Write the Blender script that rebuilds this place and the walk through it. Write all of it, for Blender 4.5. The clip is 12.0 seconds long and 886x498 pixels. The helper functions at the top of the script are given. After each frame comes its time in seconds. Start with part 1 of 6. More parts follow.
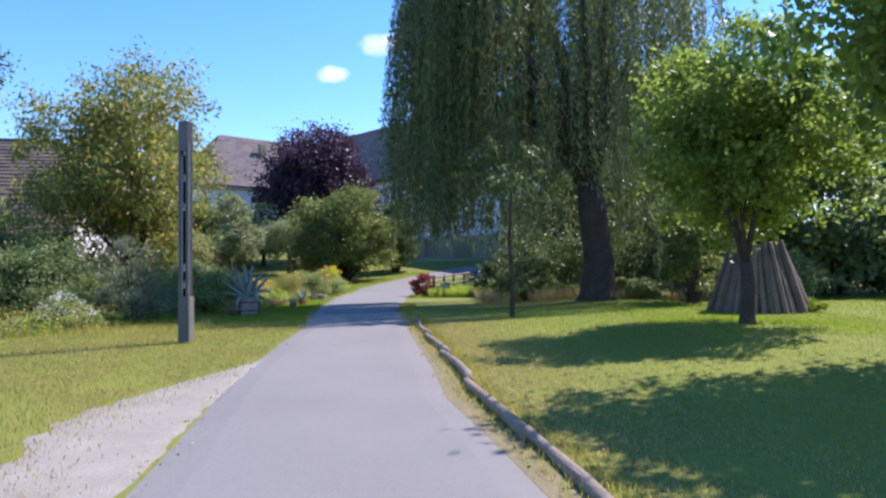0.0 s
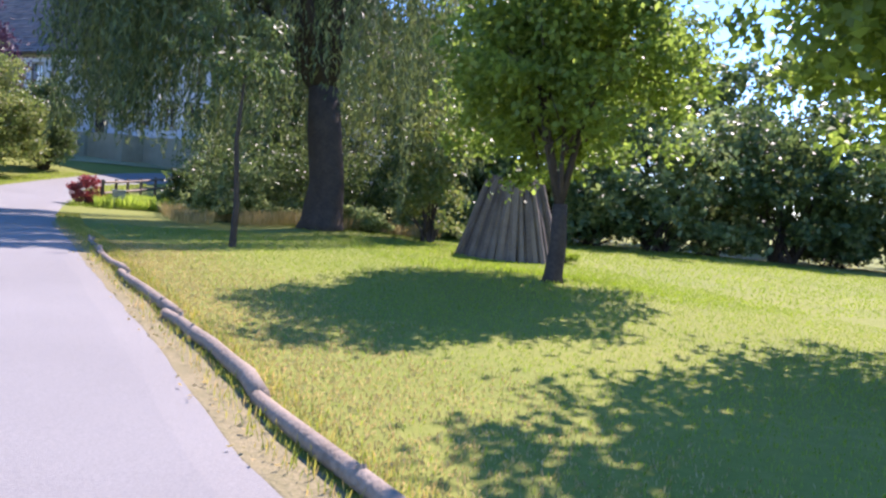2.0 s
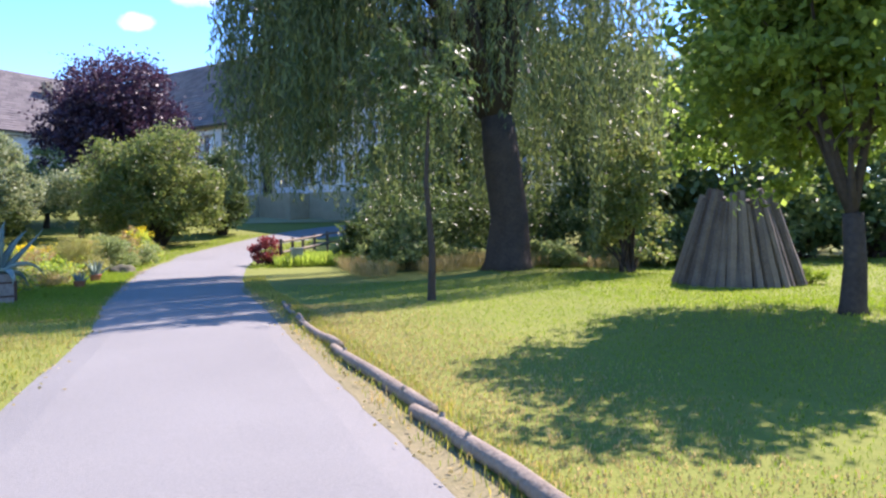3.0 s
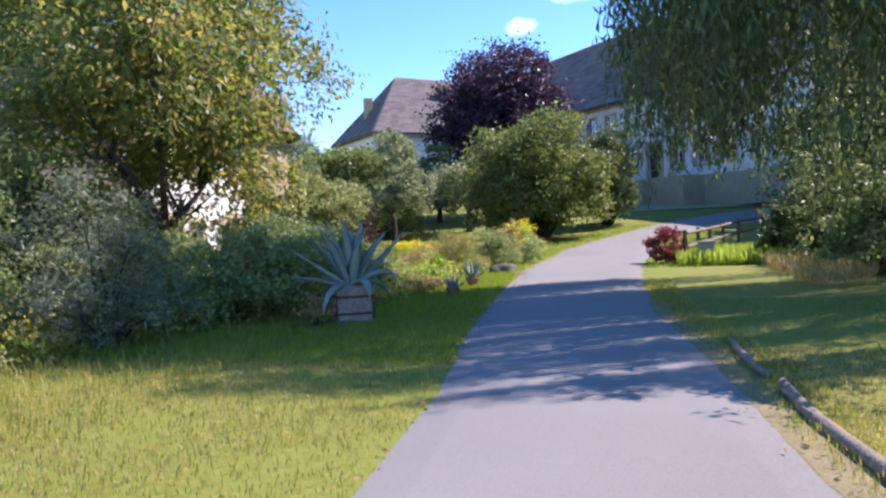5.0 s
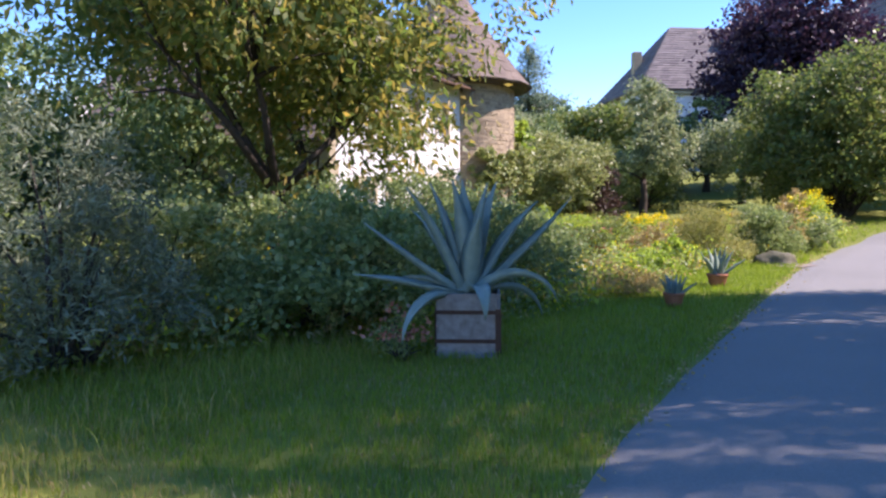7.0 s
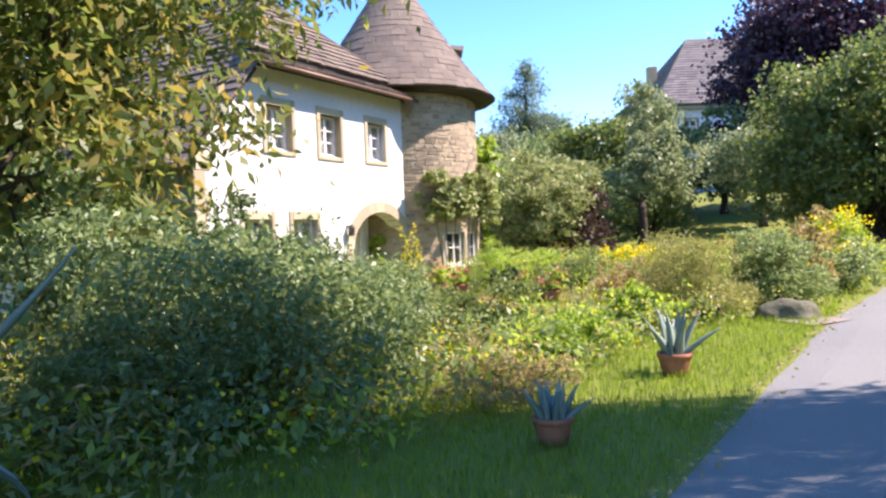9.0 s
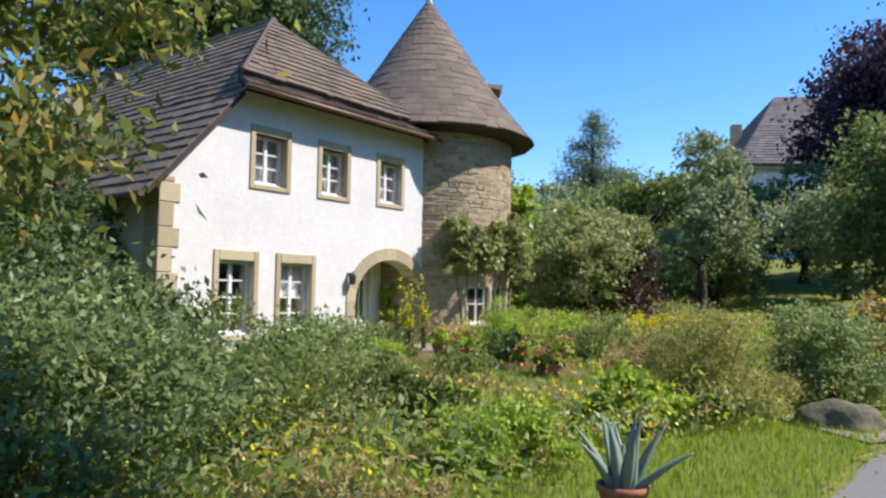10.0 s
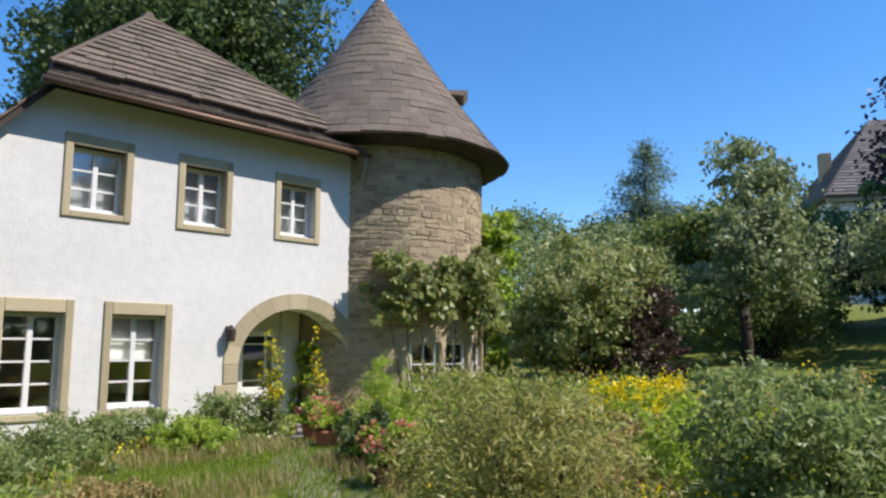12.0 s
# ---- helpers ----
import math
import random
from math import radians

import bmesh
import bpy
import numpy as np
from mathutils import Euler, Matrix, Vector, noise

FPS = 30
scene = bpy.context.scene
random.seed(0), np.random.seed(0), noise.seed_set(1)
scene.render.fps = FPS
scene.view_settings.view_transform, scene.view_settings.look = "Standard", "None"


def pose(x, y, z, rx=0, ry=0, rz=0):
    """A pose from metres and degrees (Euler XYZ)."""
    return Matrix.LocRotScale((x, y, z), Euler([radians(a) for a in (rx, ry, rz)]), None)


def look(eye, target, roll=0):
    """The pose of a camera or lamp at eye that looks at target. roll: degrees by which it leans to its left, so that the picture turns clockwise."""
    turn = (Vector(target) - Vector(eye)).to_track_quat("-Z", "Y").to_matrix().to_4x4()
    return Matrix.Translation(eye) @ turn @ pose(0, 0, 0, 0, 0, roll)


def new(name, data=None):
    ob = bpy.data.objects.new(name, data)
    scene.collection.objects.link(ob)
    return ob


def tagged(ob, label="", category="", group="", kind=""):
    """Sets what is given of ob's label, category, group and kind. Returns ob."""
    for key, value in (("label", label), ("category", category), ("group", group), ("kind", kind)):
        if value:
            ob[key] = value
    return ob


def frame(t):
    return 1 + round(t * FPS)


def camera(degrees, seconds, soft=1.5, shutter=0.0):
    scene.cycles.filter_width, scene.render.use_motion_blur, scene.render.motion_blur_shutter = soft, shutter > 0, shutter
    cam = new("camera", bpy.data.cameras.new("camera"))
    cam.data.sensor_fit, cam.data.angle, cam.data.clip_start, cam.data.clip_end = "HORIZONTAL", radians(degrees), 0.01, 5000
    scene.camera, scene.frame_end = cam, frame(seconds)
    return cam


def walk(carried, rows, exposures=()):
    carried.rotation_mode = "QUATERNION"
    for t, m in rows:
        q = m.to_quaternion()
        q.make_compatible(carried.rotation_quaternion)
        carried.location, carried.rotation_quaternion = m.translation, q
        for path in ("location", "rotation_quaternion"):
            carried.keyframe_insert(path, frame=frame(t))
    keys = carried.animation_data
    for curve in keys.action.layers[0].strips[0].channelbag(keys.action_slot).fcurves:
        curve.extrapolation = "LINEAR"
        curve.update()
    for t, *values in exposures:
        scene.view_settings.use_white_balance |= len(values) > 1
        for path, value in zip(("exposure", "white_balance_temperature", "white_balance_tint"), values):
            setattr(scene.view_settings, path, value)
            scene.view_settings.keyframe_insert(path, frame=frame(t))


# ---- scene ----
cam = camera(62.0, 12.0, soft=2.4)
PATH = [
    (0, (-0.057, 0.405, 1.64), (-0.048, 2.403, 1.715), -0.7),
    (0.5, (-0.238, 1.67, 1.639), (0.092, 3.64, 1.737), -0.1),
    (1, (-0.428, 2.909, 1.613), (0.068, 4.846, 1.664), 2.1),
    (1.5, (-0.592, 4.147, 1.582), (0.139, 6.007, 1.519), 4.0),
    (2, (-0.799, 5.353, 1.59), (0.072, 7.15, 1.489), 4.9),
    (2.5, (-1.006, 6.5, 1.62), (-0.232, 8.344, 1.564), 2.1),
    (3, (-1.178, 7.695, 1.642), (-0.691, 9.635, 1.612), -0.9),
    (3.5, (-1.331, 8.902, 1.661), (-1.123, 10.891, 1.63), -0.7),
    (5.5, (-1.834, 13.854, 1.845), (-2.529, 15.729, 1.811), -2.2),
    (6, (-1.967, 15.106, 1.852), (-2.821, 16.915, 1.815), -1.2),
    (6.5, (-2.109, 16.384, 1.855), (-3.131, 18.102, 1.781), -0.1),
    (8.5, (-2.711, 21.646, 1.919), (-4.079, 23.1, 1.787), -2.9),
    (9, (-2.894, 23.003, 1.943), (-4.137, 24.57, 1.918), -2.3),
    (9.5, (-3.01, 24.365, 1.954), (-4.225, 25.953, 1.986), -0.2),
    (10, (-3.063, 25.679, 1.959), (-4.466, 27.098, 2.08), 0.9),
    (10.5, (-3.173, 27.064, 1.986), (-4.661, 28.382, 2.213), 1.2),
    (11, (-3.373, 28.413, 2.004), (-4.923, 29.65, 2.267), 1.1),
    (11.5, (-3.641, 29.742, 2.01), (-5.205, 30.957, 2.292), 0.7),
    (12, (-3.92, 31.037, 2.001), (-5.482, 32.256, 2.271), 0.0),
]
EXPOSURES = [(0.0, 1.45, 6250, 30), (0.5, 1.7, 6400, 36), (1.5, 1.88, 6350, 38), (2.5, 2.1, 6500, 35), (3.5, 1.85, 6450, 31), (5.5, 1.65, 6450, 35), (6.5, 1.62, 6450, 36), (8.5, 2.3, 6950, 31), (9.0, 2.05, 6700, 29), (9.5, 1.5, 6500, 20), (10.5, 1.1, 6450, 17), (12.0, 0.97, 6450, 16)]
walk(cam, [(t, look(eye, target, roll)) for t, eye, target, roll in PATH], EXPOSURES)


# ---------- light ----------
SUN_EL, SUN_AZ = 49.5, 54.0
world = bpy.data.worlds.new("sky")
scene.world = world
world.use_nodes = True
wn, wl = world.node_tree.nodes, world.node_tree.links
wn.clear()
sky = wn.new("ShaderNodeTexSky")
sky.sky_type, sky.sun_disc = "NISHITA", False
sky.sun_elevation, sky.sun_rotation = radians(SUN_EL), radians(SUN_AZ)
sky.altitude, sky.air_density, sky.dust_density, sky.ozone_density = 200, 1.0, 0.15, 4.0
wbg = wn.new("ShaderNodeBackground")
wbg.inputs["Strength"].default_value = 0.107
wout = wn.new("ShaderNodeOutputWorld")


def cloud(colour, az, el, wide, high, seed):
    """A small white cloud in the sky at a bearing and height, in degrees."""
    a, e = radians(az), radians(el)
    out = Vector((math.sin(a) * math.cos(e), math.cos(a) * math.cos(e), math.sin(e)))
    right = Vector((math.cos(a), -math.sin(a), 0))
    co = wn.new("ShaderNodeTexCoord")
    sq = []
    for axis, size in ((right, wide), (right.cross(out), high)):
        dot = wn.new("ShaderNodeVectorMath")
        dot.operation = "DOT_PRODUCT"
        dot.inputs[1].default_value = axis / math.sin(radians(size))
        wl.new(co.outputs["Generated"], dot.inputs[0])
        mul = wn.new("ShaderNodeMath")
        mul.operation = "POWER"
        mul.inputs[1].default_value = 2
        ab = wn.new("ShaderNodeMath")
        ab.operation = "ABSOLUTE"
        wl.new(dot.outputs["Value"], ab.inputs[0])
        wl.new(ab.outputs[0], mul.inputs[0])
        sq.append(mul.outputs[0])
    front = wn.new("ShaderNodeVectorMath")
    front.operation = "DOT_PRODUCT"
    front.inputs[1].default_value = out
    wl.new(co.outputs["Generated"], front.inputs[0])
    ahead = wn.new("ShaderNodeMath")
    ahead.operation = "GREATER_THAN"
    ahead.inputs[1].default_value = 0.5
    wl.new(front.outputs["Value"], ahead.inputs[0])
    total = wn.new("ShaderNodeMath")
    wl.new(sq[0], total.inputs[0])
    wl.new(sq[1], total.inputs[1])
    no = wn.new("ShaderNodeTexNoise")
    no.inputs["Scale"].default_value, no.inputs["Detail"].default_value = 34 + seed, 6
    wl.new(co.outputs["Generated"], no.inputs["Vector"])
    wob = wn.new("ShaderNodeMath")
    wob.operation = "MULTIPLY_ADD"
    wob.inputs[1].default_value, wob.inputs[2].default_value = 2.6, -1.3
    wl.new(no.outputs["Fac"], wob.inputs[0])
    dist = wn.new("ShaderNodeMath")
    wl.new(total.outputs[0], dist.inputs[0])
    wl.new(wob.outputs[0], dist.inputs[1])
    mask = wn.new("ShaderNodeMapRange")
    mask.inputs["From Min"].default_value, mask.inputs["From Max"].default_value = 1.25, -1.3
    wl.new(dist.outputs[0], mask.inputs["Value"])
    both = wn.new("ShaderNodeMath")
    both.operation = "MULTIPLY"
    wl.new(mask.outputs[0], both.inputs[0])
    wl.new(ahead.outputs[0], both.inputs[1])
    mix = wn.new("ShaderNodeMix")
    mix.data_type = "RGBA"
    wl.new(both.outputs[0], mix.inputs["Factor"])
    wl.new(colour, mix.inputs["A"])
    mix.inputs["B"].default_value = (6.0, 6.2, 6.5, 1)
    return mix.outputs["Result"]


deep = wn.new("ShaderNodeHueSaturation")
deep.inputs["Saturation"].default_value = 1.27
wl.new(sky.outputs[0], deep.inputs["Color"])
sky_colour = cloud(deep.outputs[0], -4.2, 17.6, 1.9, 0.85, 0)
sky_colour = cloud(sky_colour, -8.2, 15.4, 1.15, 0.6, 5)
wl.new(sky_colour, wbg.inputs["Color"])
wl.new(wbg.outputs[0], wout.inputs["Surface"])

sun_dir = Vector((math.sin(radians(SUN_AZ)) * math.cos(radians(SUN_EL)), math.cos(radians(SUN_AZ)) * math.cos(radians(SUN_EL)), math.sin(radians(SUN_EL))))
sun_data = bpy.data.lights.new("sun", "SUN")
sun_data.energy, sun_data.angle, sun_data.color = 3.0, radians(0.5), (1.0, 0.95, 0.86)
sun = new("sun", sun_data)
sun.matrix_world = look(sun_dir * 80, (0, 0, 0))


# ---------- terrain ----------
HY = [-1500, -60, 2, 22, 32, 40, 50, 60, 66, 75, 100, 400, 3000]
HZ = [-0.3, -0.3, 0, 0.5, 0.58, 0.85, 1.7, 3.0, 3.8, 4.5, 5.0, 6.0, 6.0]


def swell(x, y):
    """Two gentle rises in the lawn, under the apple tree and the willow."""
    return 0.24 * np.exp(-((x - 6.3) / 2.6) ** 2 - ((y - 15.6) / 3.2) ** 2) + 0.18 * np.exp(-((x - 6.2) / 2.8) ** 2 - ((y - 28.6) / 3.6) ** 2)


def height(x, y):
    return float(np.interp(y, HY, HZ) + swell(x, y))


# ---------- materials ----------
def material(name, base, dark=None, scale=3.0, rough=0.8, bump=0.0, bump_scale=40.0, metal=0.0, fine=25.0, mix=0.5, spec=0.3, per_object=0.0):
    """A surface with two scales of variation between two colours, and fine relief."""
    m = bpy.data.materials.new(name)
    m.use_nodes = True
    n, l = m.node_tree.nodes, m.node_tree.links
    bs = n["Principled BSDF"]
    bs.inputs["Roughness"].default_value, bs.inputs["Metallic"].default_value = rough, metal
    bs.inputs["Specular IOR Level"].default_value = spec
    dark = dark or tuple(c * 0.7 for c in base)
    co = n.new("ShaderNodeTexCoord")
    a, b = n.new("ShaderNodeTexNoise"), n.new("ShaderNodeTexNoise")
    a.inputs["Scale"].default_value, a.inputs["Detail"].default_value = scale, 5
    b.inputs["Scale"].default_value, b.inputs["Detail"].default_value = fine, 4
    l.new(co.outputs["Object"], a.inputs["Vector"])
    l.new(co.outputs["Object"], b.inputs["Vector"])
    mx = n.new("ShaderNodeMath")
    mx.operation = "MULTIPLY_ADD"
    mx.inputs[1].default_value, mx.inputs[2].default_value = mix, 0.0
    l.new(b.outputs["Fac"], mx.inputs[0])
    ad = n.new("ShaderNodeMath")
    ad.operation = "MULTIPLY_ADD"
    ad.inputs[1].default_value = 1 - mix
    l.new(a.outputs["Fac"], ad.inputs[0])
    l.new(mx.outputs[0], ad.inputs[2])
    last = ad.outputs[0]
    if per_object:
        inf = n.new("ShaderNodeObjectInfo")
        isl = n.new("ShaderNodeNewGeometry")
        su = n.new("ShaderNodeMath")
        su.operation = "ADD"
        l.new(inf.outputs["Random"], su.inputs[0])
        l.new(isl.outputs["Random Per Island"], su.inputs[1])
        fr = n.new("ShaderNodeMath")
        fr.operation = "FRACT"
        l.new(su.outputs[0], fr.inputs[0])
        po = n.new("ShaderNodeMath")
        po.operation = "MULTIPLY_ADD"
        po.inputs[1].default_value = per_object
        l.new(fr.outputs[0], po.inputs[0])
        ad2 = n.new("ShaderNodeMath")
        ad2.operation = "ADD"
        ad2.inputs[1].default_value = -per_object / 2
        l.new(last, ad2.inputs[0])
        l.new(ad2.outputs[0], po.inputs[2])
        last = po.outputs[0]
    ramp = n.new("ShaderNodeValToRGB")
    ramp.color_ramp.elements[0].position, ramp.color_ramp.elements[1].position = 0.3, 0.7
    ramp.color_ramp.elements[0].color, ramp.color_ramp.elements[1].color = (*dark, 1), (*base, 1)
    l.new(last, ramp.inputs["Fac"])
    l.new(ramp.outputs["Color"], bs.inputs["Base Color"])
    if bump:
        c = n.new("ShaderNodeTexNoise")
        c.inputs["Scale"].default_value, c.inputs["Detail"].default_value = bump_scale, 6
        l.new(co.outputs["Object"], c.inputs["Vector"])
        bp = n.new("ShaderNodeBump")
        bp.inputs["Strength"].default_value, bp.inputs["Distance"].default_value = bump, 0.02
        l.new(c.outputs["Fac"], bp.inputs["Height"])
        l.new(bp.outputs["Normal"], bs.inputs["Normal"])
    return m


def leaf_material(name, colours, through_light=0.45, rough=0.45, patch=0.6):
    """Leaves: each its own tone, with light passing through; colours from dark to light."""
    m = bpy.data.materials.new(name)
    m.use_nodes = True
    n, l = m.node_tree.nodes, m.node_tree.links
    bs = n["Principled BSDF"]
    bs.inputs["Roughness"].default_value = rough
    bs.inputs["Specular IOR Level"].default_value = 0.35
    geo = n.new("ShaderNodeNewGeometry")
    no = n.new("ShaderNodeTexNoise")
    no.inputs["Scale"].default_value, no.inputs["Detail"].default_value = patch, 3
    l.new(geo.outputs["Position"], no.inputs["Vector"])
    mix = n.new("ShaderNodeMath")
    mix.operation = "MULTIPLY_ADD"
    mix.inputs[1].default_value, mix.inputs[2].default_value = 0.6, -0.05
    l.new(geo.outputs["Random Per Island"], mix.inputs[0])
    add = n.new("ShaderNodeMath")
    add.operation = "MULTIPLY_ADD"
    add.inputs[1].default_value = 0.5
    l.new(no.outputs["Fac"], add.inputs[0])
    l.new(mix.outputs[0], add.inputs[2])
    ramp = n.new("ShaderNodeValToRGB")
    el = ramp.color_ramp.elements
    while len(el) < len(colours):
        el.new(0.5)
    for i, c in enumerate(colours):
        el[i].position = 0.1 + 0.75 * i / max(1, len(colours) - 1)
        el[i].color = (*c, 1)
    l.new(add.outputs[0], ramp.inputs["Fac"])
    l.new(ramp.outputs["Color"], bs.inputs["Base Color"])
    tr = n.new("ShaderNodeBsdfTranslucent")
    hs = n.new("ShaderNodeHueSaturation")
    hs.inputs["Saturation"].default_value, hs.inputs["Value"].default_value = 1.1, 1.6
    l.new(ramp.outputs["Color"], hs.inputs["Color"])
    l.new(hs.outputs["Color"], tr.inputs["Color"])
    ms = n.new("ShaderNodeMixShader")
    ms.inputs[0].default_value = through_light
    l.new(bs.outputs[0], ms.inputs[1])
    l.new(tr.outputs[0], ms.inputs[2])
    l.new(ms.outputs[0], n["Material Output"].inputs["Surface"])
    return m


def ground_material():
    m = material("meadow", (0.17, 0.205, 0.03), (0.12, 0.16, 0.02), 0.35, 0.95, 0.6, 30.0, fine=9.0)
    n, l = m.node_tree.nodes, m.node_tree.links
    ramp = n["Color Ramp"]
    el = ramp.color_ramp.elements
    e = el.new(0.62)
    e.color = (0.19, 0.205, 0.036, 1)
    el[-1].position, el[-1].color = 0.84, (0.28, 0.235, 0.10, 1)
    return m


def plaster_material():
    m = material("white_plaster", (0.74, 0.725, 0.69), (0.60, 0.59, 0.565), 0.8, 0.9, 0.35, 18.0, fine=6.0)
    return m


M = {}
M["meadow"] = ground_material()
M["asphalt"] = material("asphalt", (0.25, 0.247, 0.225), (0.185, 0.182, 0.166), 0.5, 0.85, 0.5, 160.0, fine=60.0, mix=0.6)
M["gravel"] = material("pale_gravel", (0.36, 0.34, 0.285), (0.22, 0.205, 0.155), 2.0, 0.95, 0.7, 60.0, fine=45.0, mix=0.6)
M["dry_ground"] = material("dry_lawn_ground", (0.42, 0.36, 0.17), (0.30, 0.27, 0.12), 1.2, 0.95, 0.6, 30.0, fine=14.0)
M["edge_soil"] = material("dusty_edge_soil", (0.27, 0.225, 0.12), (0.15, 0.14, 0.06), 2.5, 0.95, 0.7, 40.0, fine=30.0)
M["soil"] = material("soil", (0.10, 0.075, 0.05), (0.05, 0.035, 0.02), 2.0, 0.95, 0.7, 30.0)
M["bark"] = material("bark", (0.085, 0.066, 0.05), (0.036, 0.028, 0.022), 3.0, 0.9, 0.9, 22.0, fine=18.0)
M["log"] = material("weathered_log", (0.30, 0.25, 0.19), (0.15, 0.12, 0.085), 2.5, 0.85, 0.7, 30.0, fine=22.0)
M["old_wood"] = material("old_wood", (0.20, 0.16, 0.12), (0.09, 0.07, 0.055), 3.0, 0.85, 0.6, 26.0, per_object=0.4)
M["plaster"] = plaster_material()
M["sandstone"] = material("sandstone", (0.50, 0.425, 0.275), (0.38, 0.32, 0.205), 2.0, 0.9, 0.4, 40.0, per_object=0.5)
M["rubble"] = material("rubble_stone", (0.47, 0.37, 0.235), (0.27, 0.21, 0.14), 2.2, 0.92, 0.9, 24.0, per_object=0.5)
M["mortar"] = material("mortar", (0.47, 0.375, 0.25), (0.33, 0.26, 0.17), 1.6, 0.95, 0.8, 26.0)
M["slate"] = material("stone_roof_slab", (0.215, 0.165, 0.118), (0.115, 0.09, 0.07), 1.4, 0.85, 0.6, 30.0, per_object=0.22)
M["white_wood"] = material("white_paint", (0.80, 0.79, 0.76), (0.68, 0.67, 0.64), 3.0, 0.5, 0.1, 60.0)
# grey that imitates the sky's reflection in the upper panes
M["pane_reflection_grey"] = material("pane_reflection_grey", (0.42, 0.43, 0.44), (0.32, 0.33, 0.34), 4.0, 0.9, 0.2, 50.0)
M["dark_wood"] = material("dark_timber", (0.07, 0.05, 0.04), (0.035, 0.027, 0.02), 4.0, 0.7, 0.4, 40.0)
M["zinc"] = material("zinc", (0.38, 0.36, 0.33), (0.24, 0.22, 0.20), 3.0, 0.45, 0.1, 40.0, metal=0.6)
M["brown_gutter"] = material("copper_gutter", (0.20, 0.12, 0.075), (0.12, 0.075, 0.05), 3.0, 0.5, 0.1, 40.0, metal=0.4)
M["post_metal"] = material("post_grey_metal", (0.10, 0.105, 0.115), (0.07, 0.075, 0.08), 2.0, 0.45, 0.1, 60.0, metal=0.5)
M["terracotta"] = material("terracotta", (0.42, 0.17, 0.09), (0.28, 0.11, 0.06), 5.0, 0.8, 0.3, 50.0)
M["rock"] = material("boulder", (0.20, 0.18, 0.12), (0.08, 0.085, 0.045), 3.0, 0.95, 0.9, 16.0)
M["box_grey"] = material("grey_green_box", (0.32, 0.36, 0.33), (0.26, 0.29, 0.27), 3.0, 0.6)
M["manor_wall"] = material("manor_render", (0.74, 0.73, 0.72), (0.62, 0.61, 0.60), 0.3, 0.9, 0.2, 8.0, fine=2.0)
M["manor_roof"] = material("manor_roof_slabs", (0.19, 0.165, 0.15), (0.12, 0.105, 0.098), 0.5, 0.85, 0.6, 6.0, fine=4.0, per_object=0.4)
M["crate_paint"] = material("weathered_grey_paint", (0.36, 0.33, 0.30), (0.19, 0.155, 0.13), 5.0, 0.8, 0.5, 30.0, fine=18.0)
M["rust_iron"] = material("rusty_iron", (0.13, 0.065, 0.04), (0.07, 0.04, 0.03), 8.0, 0.75, 0.4, 60.0, metal=0.3)
M["agave"] = material("agave_leaf", (0.25, 0.32, 0.255), (0.14, 0.20, 0.16), 2.0, 0.5, 0.15, 30.0, fine=12.0, spec=0.4)
M["paver"] = material("path_slab", (0.30, 0.25, 0.21), (0.19, 0.16, 0.13), 2.0, 0.9, 0.4, 30.0, per_object=0.4)

glass = bpy.data.materials.new("window_glass")
glass.use_nodes = True
gb = glass.node_tree.nodes["Principled BSDF"]
gb.inputs["Base Color"].default_value = (0.85, 0.9, 0.92, 1)
gb.inputs["Roughness"].default_value, gb.inputs["Transmission Weight"].default_value, gb.inputs["IOR"].default_value = 0.03, 1.0, 1.85
M["glass"] = glass

L = {}
L["willow"] = leaf_material("willow_leaves", [(0.06, 0.086, 0.036), (0.125, 0.165, 0.062), (0.23, 0.27, 0.095)], 0.35)
L["apple"] = leaf_material("apple_leaves", [(0.077, 0.125, 0.030), (0.156, 0.228, 0.050), (0.271, 0.354, 0.084)], 0.5)
L["cherry"] = leaf_material("turning_cherry_leaves", [(0.07, 0.115, 0.03), (0.135, 0.185, 0.05), (0.22, 0.24, 0.065), (0.42, 0.31, 0.09)], 0.5)
L["copper"] = leaf_material("copper_beech_leaves", [(0.034, 0.018, 0.032), (0.06, 0.03, 0.05), (0.10, 0.06, 0.078)], 0.25)
L["hazel"] = leaf_material("hazel_leaves", [(0.081, 0.127, 0.034), (0.144, 0.196, 0.052), (0.253, 0.259, 0.092)], 0.4)
L["dark"] = leaf_material("dark_leaves", [(0.041, 0.072, 0.026), (0.080, 0.123, 0.039), (0.141, 0.190, 0.064)], 0.35)
L["elder"] = leaf_material("bush_leaves", [(0.081, 0.130, 0.047), (0.161, 0.224, 0.083), (0.296, 0.351, 0.140)], 0.35)
L["bramble"] = leaf_material("bramble_leaves", [(0.113, 0.161, 0.055), (0.212, 0.281, 0.098), (0.397, 0.432, 0.194)], 0.4)
L["grey"] = leaf_material("grey_green_leaves", [(0.09, 0.12, 0.07), (0.165, 0.205, 0.12), (0.29, 0.325, 0.205)], 0.3)
L["brownish"] = leaf_material("browned_spirea_leaves", [(0.195, 0.169, 0.059), (0.341, 0.286, 0.110), (0.547, 0.376, 0.178)], 0.35)
L["olive"] = leaf_material("fading_olive_leaves", [(0.16, 0.18, 0.05), (0.29, 0.30, 0.09), (0.46, 0.42, 0.15)], 0.35)
L["lime"] = leaf_material("fresh_leaves", [(0.160, 0.238, 0.040), (0.296, 0.396, 0.070), (0.455, 0.535, 0.119)], 0.5)
L["red"] = leaf_material("red_leaves", [(0.120, 0.030, 0.030), (0.240, 0.053, 0.060), (0.330, 0.105, 0.090)], 0.35)
